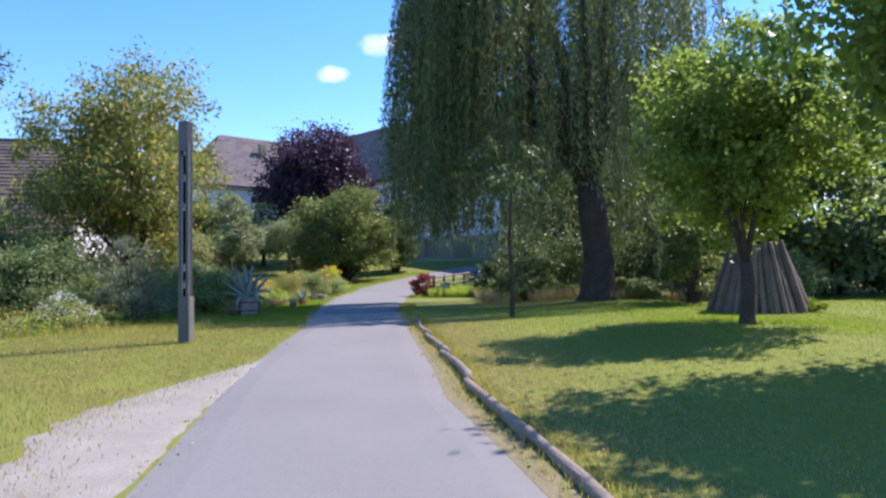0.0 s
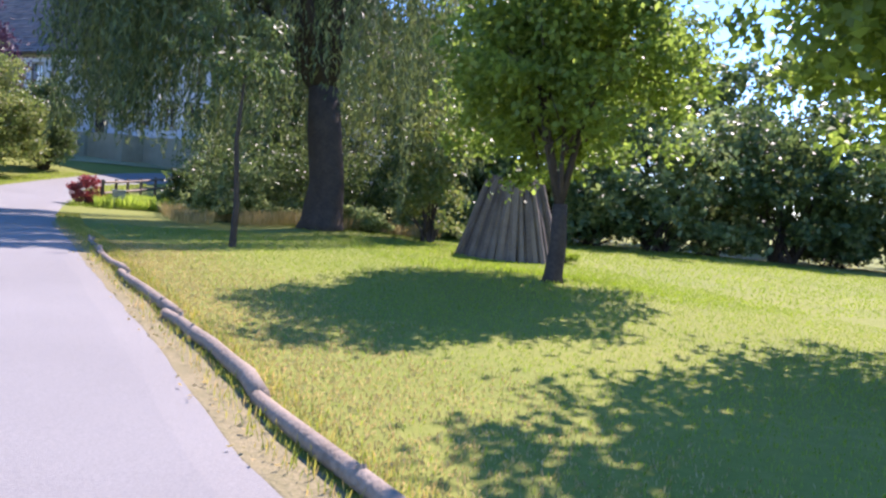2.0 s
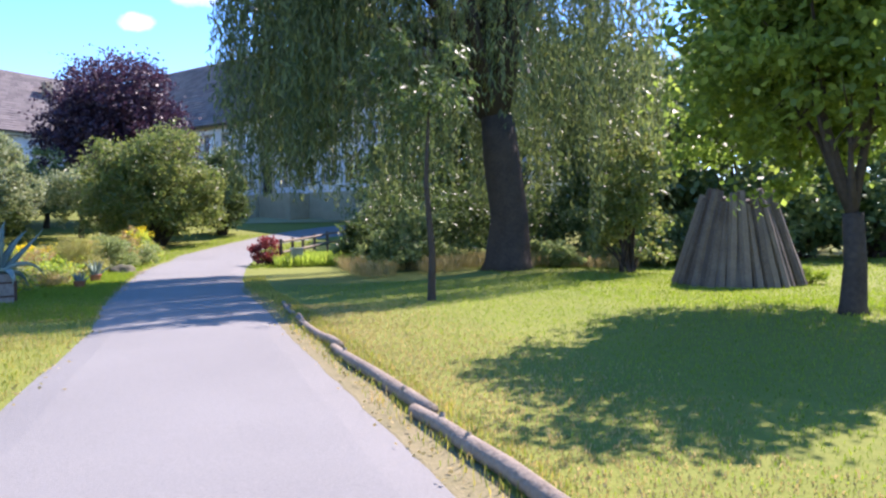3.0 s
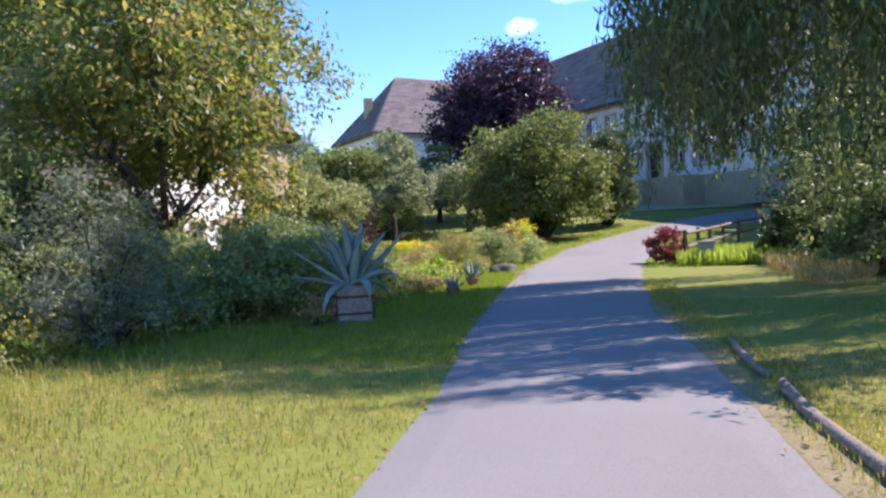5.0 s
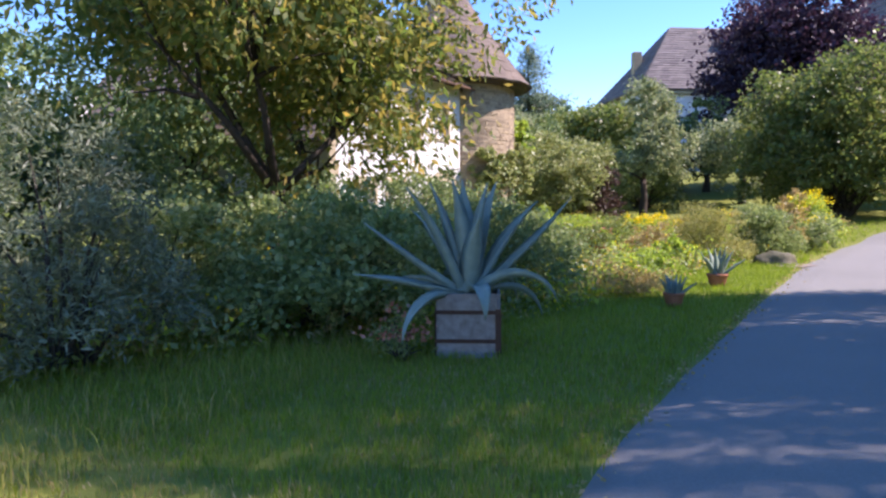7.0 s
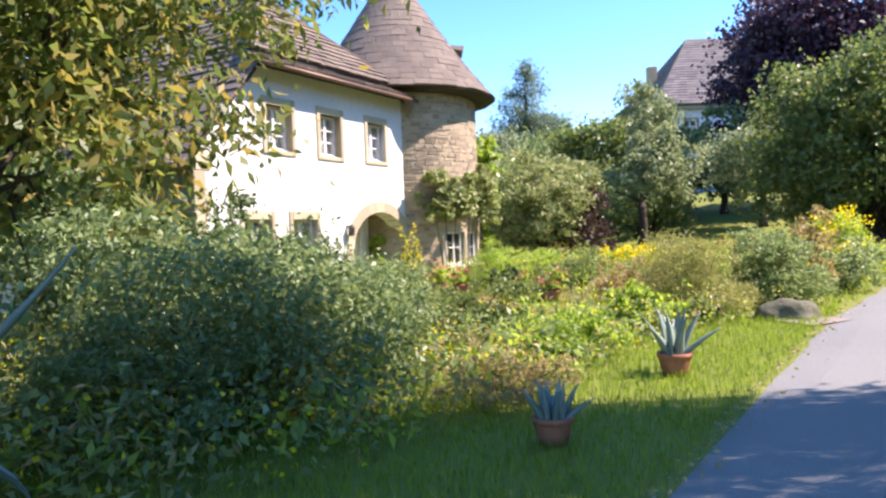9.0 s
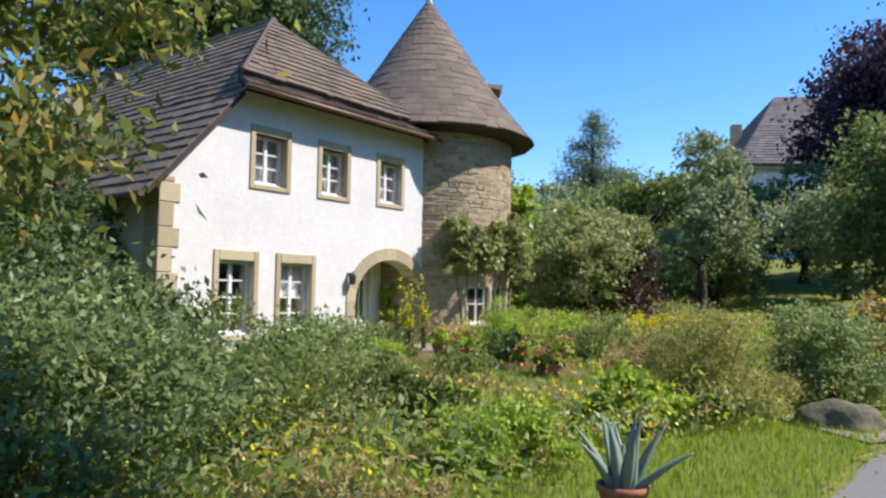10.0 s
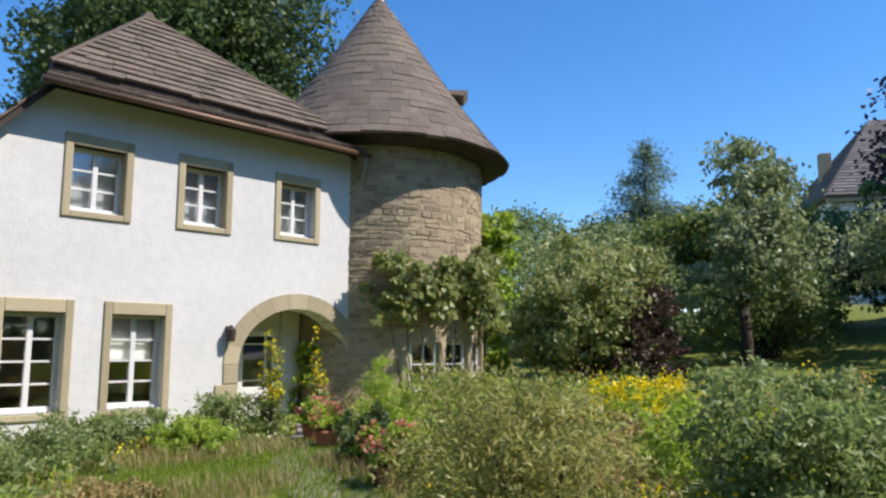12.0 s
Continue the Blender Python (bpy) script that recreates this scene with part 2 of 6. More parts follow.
L["purple"] = leaf_material("purple_leaves", [(0.04, 0.025, 0.02), (0.075, 0.045, 0.035), (0.11, 0.075, 0.05)], 0.3)
L["yellow"] = leaf_material("yellow_flowers", [(0.60, 0.46, 0.010), (0.74, 0.60, 0.018), (0.80, 0.68, 0.035)], 0.3)
L["white"] = leaf_material("white_flowers", [(0.600, 0.580, 0.560), (0.750, 0.730, 0.720)], 0.3)
L["pink"] = leaf_material("pink_flowers", [(0.50, 0.16, 0.09), (0.62, 0.30, 0.22)], 0.3)
L["vine"] = leaf_material("vine_leaves", [(0.15, 0.19, 0.05), (0.28, 0.32, 0.11), (0.42, 0.41, 0.20)], 0.3)
L["orchard"] = leaf_material("orchard_leaves", [(0.122, 0.164, 0.070), (0.230, 0.281, 0.130), (0.403, 0.421, 0.234)], 0.35)
L["conifer"] = leaf_material("conifer_needles", [(0.081, 0.130, 0.083), (0.150, 0.211, 0.130), (0.242, 0.304, 0.187)], 0.25)
L["grass"] = leaf_material("grass_blades", [(0.115, 0.158, 0.028), (0.199, 0.249, 0.041), (0.305, 0.289, 0.068), (0.458, 0.328, 0.138)], 0.45, 0.5, 0.45)
L["fresh_grass"] = leaf_material("fresh_grass_blades", [(0.115, 0.171, 0.024), (0.183, 0.263, 0.036), (0.260, 0.328, 0.055)], 0.5, 0.5, 0.5)
L["straw"] = leaf_material("dry_grass", [(0.165, 0.171, 0.050), (0.330, 0.263, 0.112), (0.468, 0.367, 0.188)], 0.4)


# ---------- mesh helpers ----------
def mesh_of(name, verts, faces, mat, smooth=False):
    me = bpy.data.meshes.new(name)
    me.from_pydata([tuple(v) for v in verts], [], [tuple(f) for f in faces])
    me.materials.append(mat)
    if smooth:
        me.polygons.foreach_set("use_smooth", [True] * len(me.polygons))
    me.update()
    return me


def quads_of(name, verts, mat, corners=4):
    """A mesh of loose faces from an array of corner points (n, corners, 3)."""
    v = np.asarray(verts, dtype=np.float32).reshape(-1, 3)
    k = len(v) // corners
    me = bpy.data.meshes.new(name)
    me.vertices.add(len(v))
    me.vertices.foreach_set("co", v.ravel())
    me.loops.add(len(v))
    me.loops.foreach_set("vertex_index", np.arange(len(v), dtype=np.int32))
    me.polygons.add(k)
    me.polygons.foreach_set("loop_start", np.arange(0, len(v), corners, dtype=np.int32))
    me.update(calc_edges=True)
    me.materials.append(mat)
    return me


def part(name, bm, mat, parent=None, label="", smooth=False):
    me = bpy.data.meshes.new(name)
    bm.normal_update()
    bm.to_mesh(me)
    bm.free()
    me.materials.append(mat)
    if smooth:
        me.polygons.foreach_set("use_smooth", [True] * len(me.polygons))
    ob = new(name, me)
    ob.parent = parent
    if label:
        ob["label"] = label
    return ob


def child(name, me, parent, label=""):
    ob = new(name, me)
    ob.parent = parent
    if label:
        ob["label"] = label
    return ob


def empty(name, x, y, z, rz=0.0):
    ob = new(name)
    ob.matrix_world = pose(x, y, z, 0, 0, rz)
    return ob


def box(bm, x0, x1, y0, y1, z0, z1, bevel=0.0):
    vs = [bm.verts.new((x, y, z)) for x in (x0, x1) for y in (y0, y1) for z in (z0, z1)]
    fs = [bm.faces.new([vs[i] for i in f]) for f in ((0, 1, 3, 2), (4, 6, 7, 5), (0, 4, 5, 1), (2, 3, 7, 6), (0, 2, 6, 4), (1, 5, 7, 3))]
    if bevel:
        es = list({e for f in fs for e in f.edges})
        bmesh.ops.bevel(bm, geom=es, offset=bevel, segments=1, affect="EDGES", profile=0.5)
    return vs


def slab(x0, x1, y0, y1, z0, z1, bevel=0.0):
    bm = bmesh.new()
    box(bm, x0, x1, y0, y1, z0, z1, bevel)
    return bm


def tube(bm, pts, radii, sides=8, wobble=0.0, seed=0):
    """A tapered tube through points."""
    rng = np.random.RandomState(seed)
    rings = []
    for i, p in enumerate(pts):
        p = Vector(p)
        d = Vector(pts[min(i + 1, len(pts) - 1)]) - Vector(pts[max(i - 1, 0)])
        d.normalize()
        u = d.cross(Vector((0.3, 0.9, 0.2) if abs(d.z) > 0.8 else (0, 0, 1))).normalized()
        w = d.cross(u)
        r = radii[i]
        rings.append([bm.verts.new(p + (u * math.cos(a) + w * math.sin(a)) * r * (1 + wobble * rng.uniform(-1, 1))) for a in (k * math.tau / sides for k in range(sides))])
    for a, b in zip(rings, rings[1:]):
        for k in range(sides):
            bm.faces.new((a[k], a[(k + 1) % sides], b[(k + 1) % sides], b[k]))
    bm.faces.new(list(reversed(rings[0])))
    bm.faces.new(rings[-1])


# ---------- plants ----------
def unit(n, rng):
    v = rng.normal(size=(n, 3))
    return v / np.linalg.norm(v, axis=1)[:, None]


def leaf_quads(p, along, rng, length, width):
    """Folded pointed leaves at points p, running along the given directions."""
    n = len(p)
    side = np.cross(along, unit(n, rng))
    side /= np.linalg.norm(side, axis=1)[:, None] + 1e-9
    ln = length * rng.uniform(0.6, 1.25, (n, 1))
    wd = width * rng.uniform(0.7, 1.2, (n, 1))
    up = np.cross(side, along)
    base, tip = p - along * ln * 0.5, p + along * ln * 0.5 - up * ln * 0.12
    mid = p + up * wd * 0.15
    return np.stack([base, mid + side * wd * 0.5, tip, mid - side * wd * 0.5], axis=1)


def clump_points(lobes, per, rng, spread=0.42):
    """Points in clumps near the skins of ellipsoid lobes, so that gaps remain."""
    out, nor = [], []
    for (c, r), k in zip(lobes, per):
        c, r = np.array(c), np.array(r)
        tufts = max(6, int(k / 45))
        d = unit(tufts, rng)
        d[:, 2] = np.where(d[:, 2] < -0.5, -d[:, 2], d[:, 2])
        t = c + d * r * rng.uniform(0.6, 1.05, (tufts, 1))
        idx = rng.randint(0, tufts, k)
        size = spread * r.mean() * rng.uniform(0.45, 1.0, (tufts, 1))
        q = t[idx] + rng.normal(size=(k, 3)) * size[idx] * np.array((0.6, 0.6, 0.42))
        out.append(q)
        nor.append(d[idx])
    return np.vstack(out), np.vstack(nor)


def foliage(lobes, count, length, width, mat, seed, droop=0.3, name="foliage", floor=None):
    rng = np.random.RandomState(seed)
    vol = np.array([np.prod(r) ** (2 / 3) for _, r in lobes])
    per = np.maximum(20, (count * vol / vol.sum()).astype(int))
    p, d = clump_points(lobes, per, rng)
    along = unit(len(p), rng) + d * 0.5 + np.array((0, 0, -droop))
    along /= np.linalg.norm(along, axis=1)[:, None]
    if floor is not None:
        keep = p[:, 2] > floor + length * 0.3
        p, along = p[keep], along[keep]
    return quads_of(name, leaf_quads(p, along, rng, length, width), mat)


def crown_lobes(c, r, n, seed, lobe=0.42):
    """n smaller lobes spread through an ellipsoid crown, for an uneven outline."""
    rng = np.random.RandomState(seed)
    out = []
    for _ in range(n):
        d = unit(1, rng)[0] * rng.uniform(0.35, 0.82)
        s = lobe * rng.uniform(0.7, 1.2)
        out.append((np.array(c) + d * np.array(r), np.array(r) * s))
    return out


def branches(bm, base, top_r, lobes, trunk_h, r0, seed, lean=(0, 0)):
    rng = np.random.RandomState(seed)
    bx, by, bz = base
    fork = Vector((bx + lean[0], by + lean[1], bz + trunk_h))
    mid = Vector((bx + lean[0] * 0.4 + 0.05, by + lean[1] * 0.4, bz + trunk_h * 0.5))
    tube(bm, [(bx, by, bz - 0.1), (bx, by, bz + 0.12), tuple(mid), tuple(fork)], [r0 * 1.5, r0 * 1.12, r0 * 0.95, r0 * 0.85], 10, 0.08, seed)
    heads = []
    for i, (c, r) in enumerate(lobes):
        c = Vector(c)
        if i >= 6:
            near = min(heads, key=lambda q: (q - c).length)
            start = fork.lerp(near, 0.55)
            tube(bm, [tuple(start), tuple(start.lerp(c, 0.5) + Vector((0, 0, 0.08 * (c - start).length))), tuple(c)], [r0 * 0.24, r0 * 0.15, r0 * 0.05], 5)
            continue
        heads.append(c)
        m1 = fork.lerp(c, 0.4) + Vector((rng.uniform(-0.2, 0.2), rng.uniform(-0.2, 0.2), rng.uniform(0.0, 0.3))) * (c - fork).length * 0.3
        tube(bm, [tuple(fork - Vector((0, 0, 0.2 * r0))), tuple(m1), tuple(c)], [r0 * 0.5, r0 * 0.27, r0 * 0.06], 6, 0.05, seed + i)
        for k in range(2):
            tip = c + Vector(unit(1, rng)[0] * np.array(r) * 0.9)
            tube(bm, [tuple(m1.lerp(c, 0.6)), tuple(tip)], [r0 * 0.13, r0 * 0.03], 5)


def tree(name, x, y, crown_c, crown_r, trunk_h, r0, leaves, mat, label, seed, length=0.12, width=0.06, lobes=16, lobe=0.42, group="", droop=0.3, category="tree"):
    z = height(x, y)
    root = empty(name, x, y, z)
    tagged(root, label, category, group)
    local = (crown_c[0] - x, crown_c[1] - y, crown_c[2] - z)
    lb = crown_lobes(local, crown_r, lobes, seed, lobe)
    bm = bmesh.new()
    branches(bm, (0, 0, 0), crown_r, lb, trunk_h, r0, seed)
    part("trunk", bm, M["bark"], root, smooth=True)
    child("crown", foliage(lb, int(leaves * 1.15), length, width, mat, seed + 7, droop, "crown"), root)
    return root


def shrub(name, x, y, rx, ry, h, leaves, mat, label, seed, length=0.08, width=0.045, lobes=9, group="", flowers=None, category="shrub", lobe=0.5, droop=0.1, z0=0.05, skirt=0):
    z = height(x, y)
    root = empty(name, x, y, z)
    tagged(root, label, category, group)
    lb = crown_lobes((0, 0, h * 0.5), (rx, ry, h * 0.5), lobes, seed, lobe)
    lb.append((np.array((0, 0, h * 0.4)), np.array((rx, ry, h * 0.42)) * 0.75))
    for k in range(7):
        a = k * math.tau / 7 + seed
        lb.insert(0, (np.array((math.cos(a) * rx * 0.6, math.sin(a) * ry * 0.6, h * 0.2)), np.array((rx * 0.42, ry * 0.42, h * 0.24))))
    for k in range(skirt):
        a = k * math.tau / skirt + 0.2 * seed
        for q in (0.22, 0.45):
            lb.insert(0, (np.array((math.cos(a) * rx * 0.78, math.sin(a) * ry * 0.78, h * q)), np.array((rx * 0.28, ry * 0.28, h * 0.2))))
    bm = bmesh.new()
    rng = np.random.RandomState(seed)
    for i, (c, r) in enumerate(lb):
        a = rng.uniform(0, math.tau)
        tube(bm, [(math.cos(a) * rx * 0.15, math.sin(a) * ry * 0.15, -0.05), tuple(np.array(c) * (0.5, 0.5, 0.6)), tuple(c)], [0.012 + 0.008 * h, 0.008 + 0.005 * h, 0.004], 5)
    part("stem", bm, M["bark"], root)
    child("foliage", foliage(lb, int(leaves * 1.35), length, width, mat, seed + 3, droop, floor=z0), root)
    if flowers:
        fmat, count, size = flowers
        child("blossom", foliage([((c[0], c[1], c[2] + 0.12 * h), np.array(r) * 1.02) for c, r in lb[:-1]], count, size, size * 0.9, fmat, seed + 5, -0.2, "flowers", floor=h * 0.35), root)
    return root


def blades(name, points, hgt, wid, mat, seed, lean=0.35):
    """Grass: one narrow bent blade at each point."""
    rng = np.random.RandomState(seed)
    n = len(points)
    a = rng.uniform(0, math.tau, n)
    h = (hgt * rng.uniform(0.5, 1.3, n))[:, None]
    dirs = np.stack([np.cos(a), np.sin(a), np.zeros(n)], axis=1)
    side = np.stack([-np.sin(a), np.cos(a), np.zeros(n)], axis=1) * wid * rng.uniform(0.7, 1.3, (n, 1))
    ln = rng.uniform(0.2, 1.0, (n, 1)) * lean
    mid = points + np.array((0, 0, 1.0)) * h * 0.55 + dirs * h * ln * 0.35
    tip = points + np.array((0, 0, 1.0)) * h * (1 - ln * 0.35) + dirs * h * ln
    return quads_of(name, np.stack([points - side, mid - side * 0.7, tip, mid + side * 0.7], axis=1), mat)


# ---------- ground, road, verges ----------
ROAD_L = [(-30, 0.2), (-10, -0.9), (0, -1.75), (5.7, -2.33), (11.8, -3.08), (18.6, -3.42), (22.5, -3.96), (27, -4.45), (31.6, -4.85), (34, -5.0), (38, -4.9), (42, -4.55), (47, -2.95), (50.5, -1.6), (53.5, 0.4), (56, 3.0), (58, 6.5), (59, 10.0)]
ROAD_R = [(-30, 4.2), (-10, 2.6), (0, 1.45), (5.7, 0.75), (7.5, 0.42), (9.5, 0.06), (11.6, -0.1), (14, -0.35), (16, -0.56), (18, -0.77), (20.5, -0.98), (24.2, -1.43), (29, -1.6), (34, -1.62), (40, -1.25), (44, -1.0), (47, -0.1), (50.5, 2.6), (53.5, 6.5), (56, 10.5), (58, 14.5), (59, 17.0)]


def road_left(y):
    return float(np.interp(y, [p[0] for p in ROAD_L], [p[1] for p in ROAD_L]))


def road_right(y):
    return float(np.interp(y, [p[0] for p in ROAD_R], [p[1] for p in ROAD_R]))


def strip(name, ys, left, right, lift, mat, cols=8, wob=0.0, seed=3):
    rng = np.random.RandomState(seed)
    v, f = [], []
    for y in ys:
        a, b = left(y) + rng.uniform(-wob, wob), right(y) + rng.uniform(-wob, wob)
        for k in range(cols + 1):
            x = a + (b - a) * k / cols
            edge = -0.03 if k in (0, cols) else 0.0
            v.append((x, y, height(x, y) + lift + edge))
    for i in range(len(ys) - 1):
        for k in range(cols):
            q = i * (cols + 1) + k
            f.append((q, q + 1, q + cols + 2, q + cols + 1))
    return new(name, mesh_of(name, v, f, mat))


gx = sorted(set([-1500, -600, -250, -120] + list(range(-70, 71, 5)) + list(range(0, 16)) + [120, 250, 600, 1500]))
gy = sorted(set([-1500, -600, -250, -120] + list(range(-60, 121, 4)) + list(range(6, 40)) + [y for y in HY if abs(y) < 1500] + [160, 250, 600, 1500, 3000]))
gv = [(x, y, height(x, y)) for y in gy for x in gx]
gf = [(j * len(gx) + i, j * len(gx) + i + 1, (j + 1) * len(gx) + i + 1, (j + 1) * len(gx) + i) for j in range(len(gy) - 1) for i in range(len(gx) - 1)]
ground = new("ground", mesh_of("ground", gv, gf, M["meadow"]))
tagged(ground, "green and straw-coloured meadow ground under the garden", "ground", kind="structure")
road_y = sorted(set([round(-30 + 0.8 * k, 2) for k in range(112)] + [y for y in HY if -30 < y < 59]))
road = strip("road", road_y, road_left, road_right, 0.03, M["asphalt"], 8, 0.03)
tagged(road, "grey worn asphalt lane rising gently between lawns", "road", kind="structure")


def gravel_width(y):
    return max(0.0, 1.65 - 0.4 * max(0.0, y - 8.6)) * (1 + 0.25 * noise.noise((y * 0.8, 3, 0)) + 0.12 * noise.noise((y * 3, 7, 0)))


gravel = strip("gravel_verge", [2 + 0.14 * k for k in range(78)], lambda y: road_left(y) - gravel_width(y), lambda y: road_left(y) + 0.18, 0.012, M["gravel"], 5, 0.03)
tagged(gravel, "pale gravel and dust strip beside the asphalt lane", "gravel", kind="structure")

edge = strip("road_edge", [1 + 0.25 * k for k in range(100)], lambda y: road_right(y) - 0.2, lambda y: road_right(y) + 0.32 + 0.1 * noise.noise((y * 1.3, 5, 0)), 0.01, M["edge_soil"], 4, 0.02)
tagged(edge, "dusty brown strip of soil between lane and logs", "soil", kind="structure")


def scatter(n, x0, x1, y0, y1, rng, keep=None):
    p = np.stack([rng.uniform(x0, x1, n), rng.uniform(y0, y1, n), np.zeros(n)], axis=1)
    lx = np.interp(p[:, 1], [q[0] for q in ROAD_L], [q[1] for q in ROAD_L])
    rx = np.interp(p[:, 1], [q[0] for q in ROAD_R], [q[1] for q in ROAD_R])
    off = np.where(p[:, 0] < (lx + rx) / 2, lx - p[:, 0], p[:, 0] - rx)
    ok = off > rng.uniform(-0.04, 0.12, n)
    if keep is not None:
        ok &= keep(p, off)
    p = p[ok]
    p[:, 2] = np.interp(p[:, 1], HY, HZ) + swell(p[:, 0], p[:, 1]) - 0.005
    return p


# ---------- cottage ----------
# wall frame: s runs along the gable wall, n out of it
WA, WD, WN = Vector((-15.944, 34.201, 0)), Vector((-0.120, 0.9928, 0)), Vector((0.9928, 0.120, 0))
HOUSE = Matrix(((WD.x, -WN.x, 0, WA.x), (WD.y, -WN.y, 0, WA.y), (0, 0, 1, 0), (0, 0, 0, 1)))  # local x = s, y = inward, z = up
FLOOR_Z = 0.42


def rect(s0, s1, z0, z1):
    return [(s0, z0), (s1, z0), (s1, z1), (s0, z1)]


def arch_loop(s0, s1, z0, spring, top, n=14):
    c, r = (s0 + s1) / 2, (s1 - s0) / 2
    pts = [(s0, z0), (s1, z0)]
    for k in range(n + 1):
        a = math.pi * k / n
        pts.append((c + r * math.cos(a), spring + (top - spring) * math.sin(a)))
    return pts


def pierced(outer, holes, y0, y1):
    """A wall panel with openings through it, between depths y0 and y1."""
    bm = bmesh.new()
    loops = [outer] + holes
    edges = []
    for lp in loops:
        vs = [bm.verts.new((s, y0, z)) for s, z in lp]
        edges += [bm.edges.new((vs[i], vs[(i + 1) % len(vs)])) for i in range(len(vs))]
    bmesh.ops.triangle_fill(bm, use_beauty=True, use_dissolve=False, edges=edges)
    res = bmesh.ops.extrude_face_region(bm, geom=list(bm.faces))
    bmesh.ops.translate(bm, vec=(0, y1 - y0, 0), verts=[g for g in res["geom"] if isinstance(g, bmesh.types.BMVert)])
    bmesh.ops.recalc_face_normals(bm, faces=list(bm.faces))
    return bm


cottage = new("cottage")
cottage.matrix_world = HOUSE
tagged(cottage, "small white plastered cottage with sandstone window surrounds and brown slab roof", "house")

# window openings: left, right, bottom, top, rows of panes
OPENINGS = [(-0.92, -0.13, 4.06, 5.06, 3, "upper"), (0.85, 1.60, 4.06, 5.06, 3, "upper"), (2.70, 3.45, 4.08, 5.06, 3, "upper"),
            (-1.68, -0.88, 1.10, 2.53, 4, "lower"), (-0.21, 0.62, 1.10, 2.53, 4, "lower")]
ARCH = (1.95, 4.34, 0.35, 1.75, 2.74)
holes = [rect(a, b, c, d) for a, b, c, d, *_ in OPENINGS] + [arch_loop(*ARCH)]
gable = [(-2.92, 0.2), (4.75, 0.2), (4.75, 5.86), (-1.32, 5.86), (-2.92, 4.0)]
part("wall", pierced(gable, holes, 0.0, 0.42), M["plaster"], cottage, "white plastered gable wall")


def side_wall(x0, x1, y0, y1, z0, z1):
    part("wall", slab(x0, x1, y0, y1, z0, z1), M["plaster"], cottage)


side_wall(-2.92, -2.55, 0.42, 11.0, 0.2, 3.95)
side_wall(4.2, 4.6, 2.3, 11.0, 0.2, 5.7)
side_wall(-2.55, 4.2, 10.6, 11.0, 0.2, 5.6)
part("floor", slab(-2.55, 4.2, 0.42, 10.6, 0.2, 0.40), M["paver"], cottage)
part("ceiling", slab(-2.55, 4.2, 0.46, 10.6, 2.95, 3.1), M["dark_wood"], cottage)
# porch behind the arch, with the door's wall
DY = 1.0
part("porch_wall", slab(1.55, 1.75, 0.42, DY + 0.2, 0.4, 2.95), M["plaster"], cottage)
part("porch_wall", pierced([(1.75, 0.40), (3.4, 0.40), (3.4, 2.95), (1.75, 2.95)], [rect(2.5, 3.32, 0.44, 2.36)], DY, DY + 0.2), M["plaster"], cottage, "white door wall of the porch")
part("porch_pier", slab(3.4, 3.8, DY - 0.1, DY + 0.9, 0.4, 2.95, 0.02), M["plaster"], cottage)
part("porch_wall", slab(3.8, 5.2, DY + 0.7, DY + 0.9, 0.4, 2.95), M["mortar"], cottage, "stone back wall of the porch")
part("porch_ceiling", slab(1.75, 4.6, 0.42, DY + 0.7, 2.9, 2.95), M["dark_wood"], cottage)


def surround(s0, s1, z0, z1, w, top, proud=0.035):
    """Sandstone blocks round an opening, and the reveal lining."""
    pcs = [(s0 - w, s0, z0 - 0.1, z1 + top), (s1, s1 + w, z0 - 0.1, z1 + top), (s0, s1, z1, z1 + top), (s0, s1, z0 - 0.1, z0)]
    for a, b, c, d in pcs:
        part("stone_surround", slab(a, b, -proud, 0.17, c, d, 0.012), M["sandstone"], cottage)


def casement(s0, s1, z0, z1, rows, y=0.2, cols=2):
    win = new("window")
    win.parent = cottage
    f = 0.055
    for a, b, c, d in ((s0, s0 + f, z0, z1), (s1 - f, s1, z0, z1), (s0 + f, s1 - f, z1 - f, z1), (s0 + f, s1 - f, z0, z0 + f + 0.03)):
        part("frame", slab(a, b, y - 0.03, y + 0.05, c, d, 0.006), M["white_wood"], win)
    mid = (s0 + s1) / 2
    part("mullion", slab(mid - 0.04, mid + 0.04, y - 0.035, y + 0.04, z0 + f, z1 - f, 0.006), M["white_wood"], win)
    zi0, zi1 = z0 + f + 0.03, z1 - f
    for k in range(1, rows):
        zz = zi0 + (zi1 - zi0) * k / rows
        for a, b in ((s0 + f, mid - 0.04), (mid + 0.04, s1 - f)):
            part("glazing_bar", slab(a, b, y - 0.02, y + 0.025, zz - 0.014, zz + 0.014), M["white_wood"], win)
    for k in range(rows):
        za, zb = zi0 + (zi1 - zi0) * k / rows + 0.014, zi0 + (zi1 - zi0) * (k + 1) / rows - 0.014
        for a, b in ((s0 + f, mid - 0.04), (mid + 0.04, s1 - f)):
            p = part("pane", slab(a, b, y, y + 0.006, za, zb), M["glass"], win)
            p.visible_shadow = False
    part("sill", slab(s0 - 0.02, s1 + 0.02, y - 0.11, y + 0.0, z0 - 0.015, z0 + 0.035, 0.008), M["white_wood"], win)
    return win


for s0, s1, z0, z1, rows, lvl in OPENINGS:
    surround(s0, s1, z0, z1, 0.12, 0.18 if lvl == "upper" else 0.2)
    casement(s0, s1, z0, z1, rows)


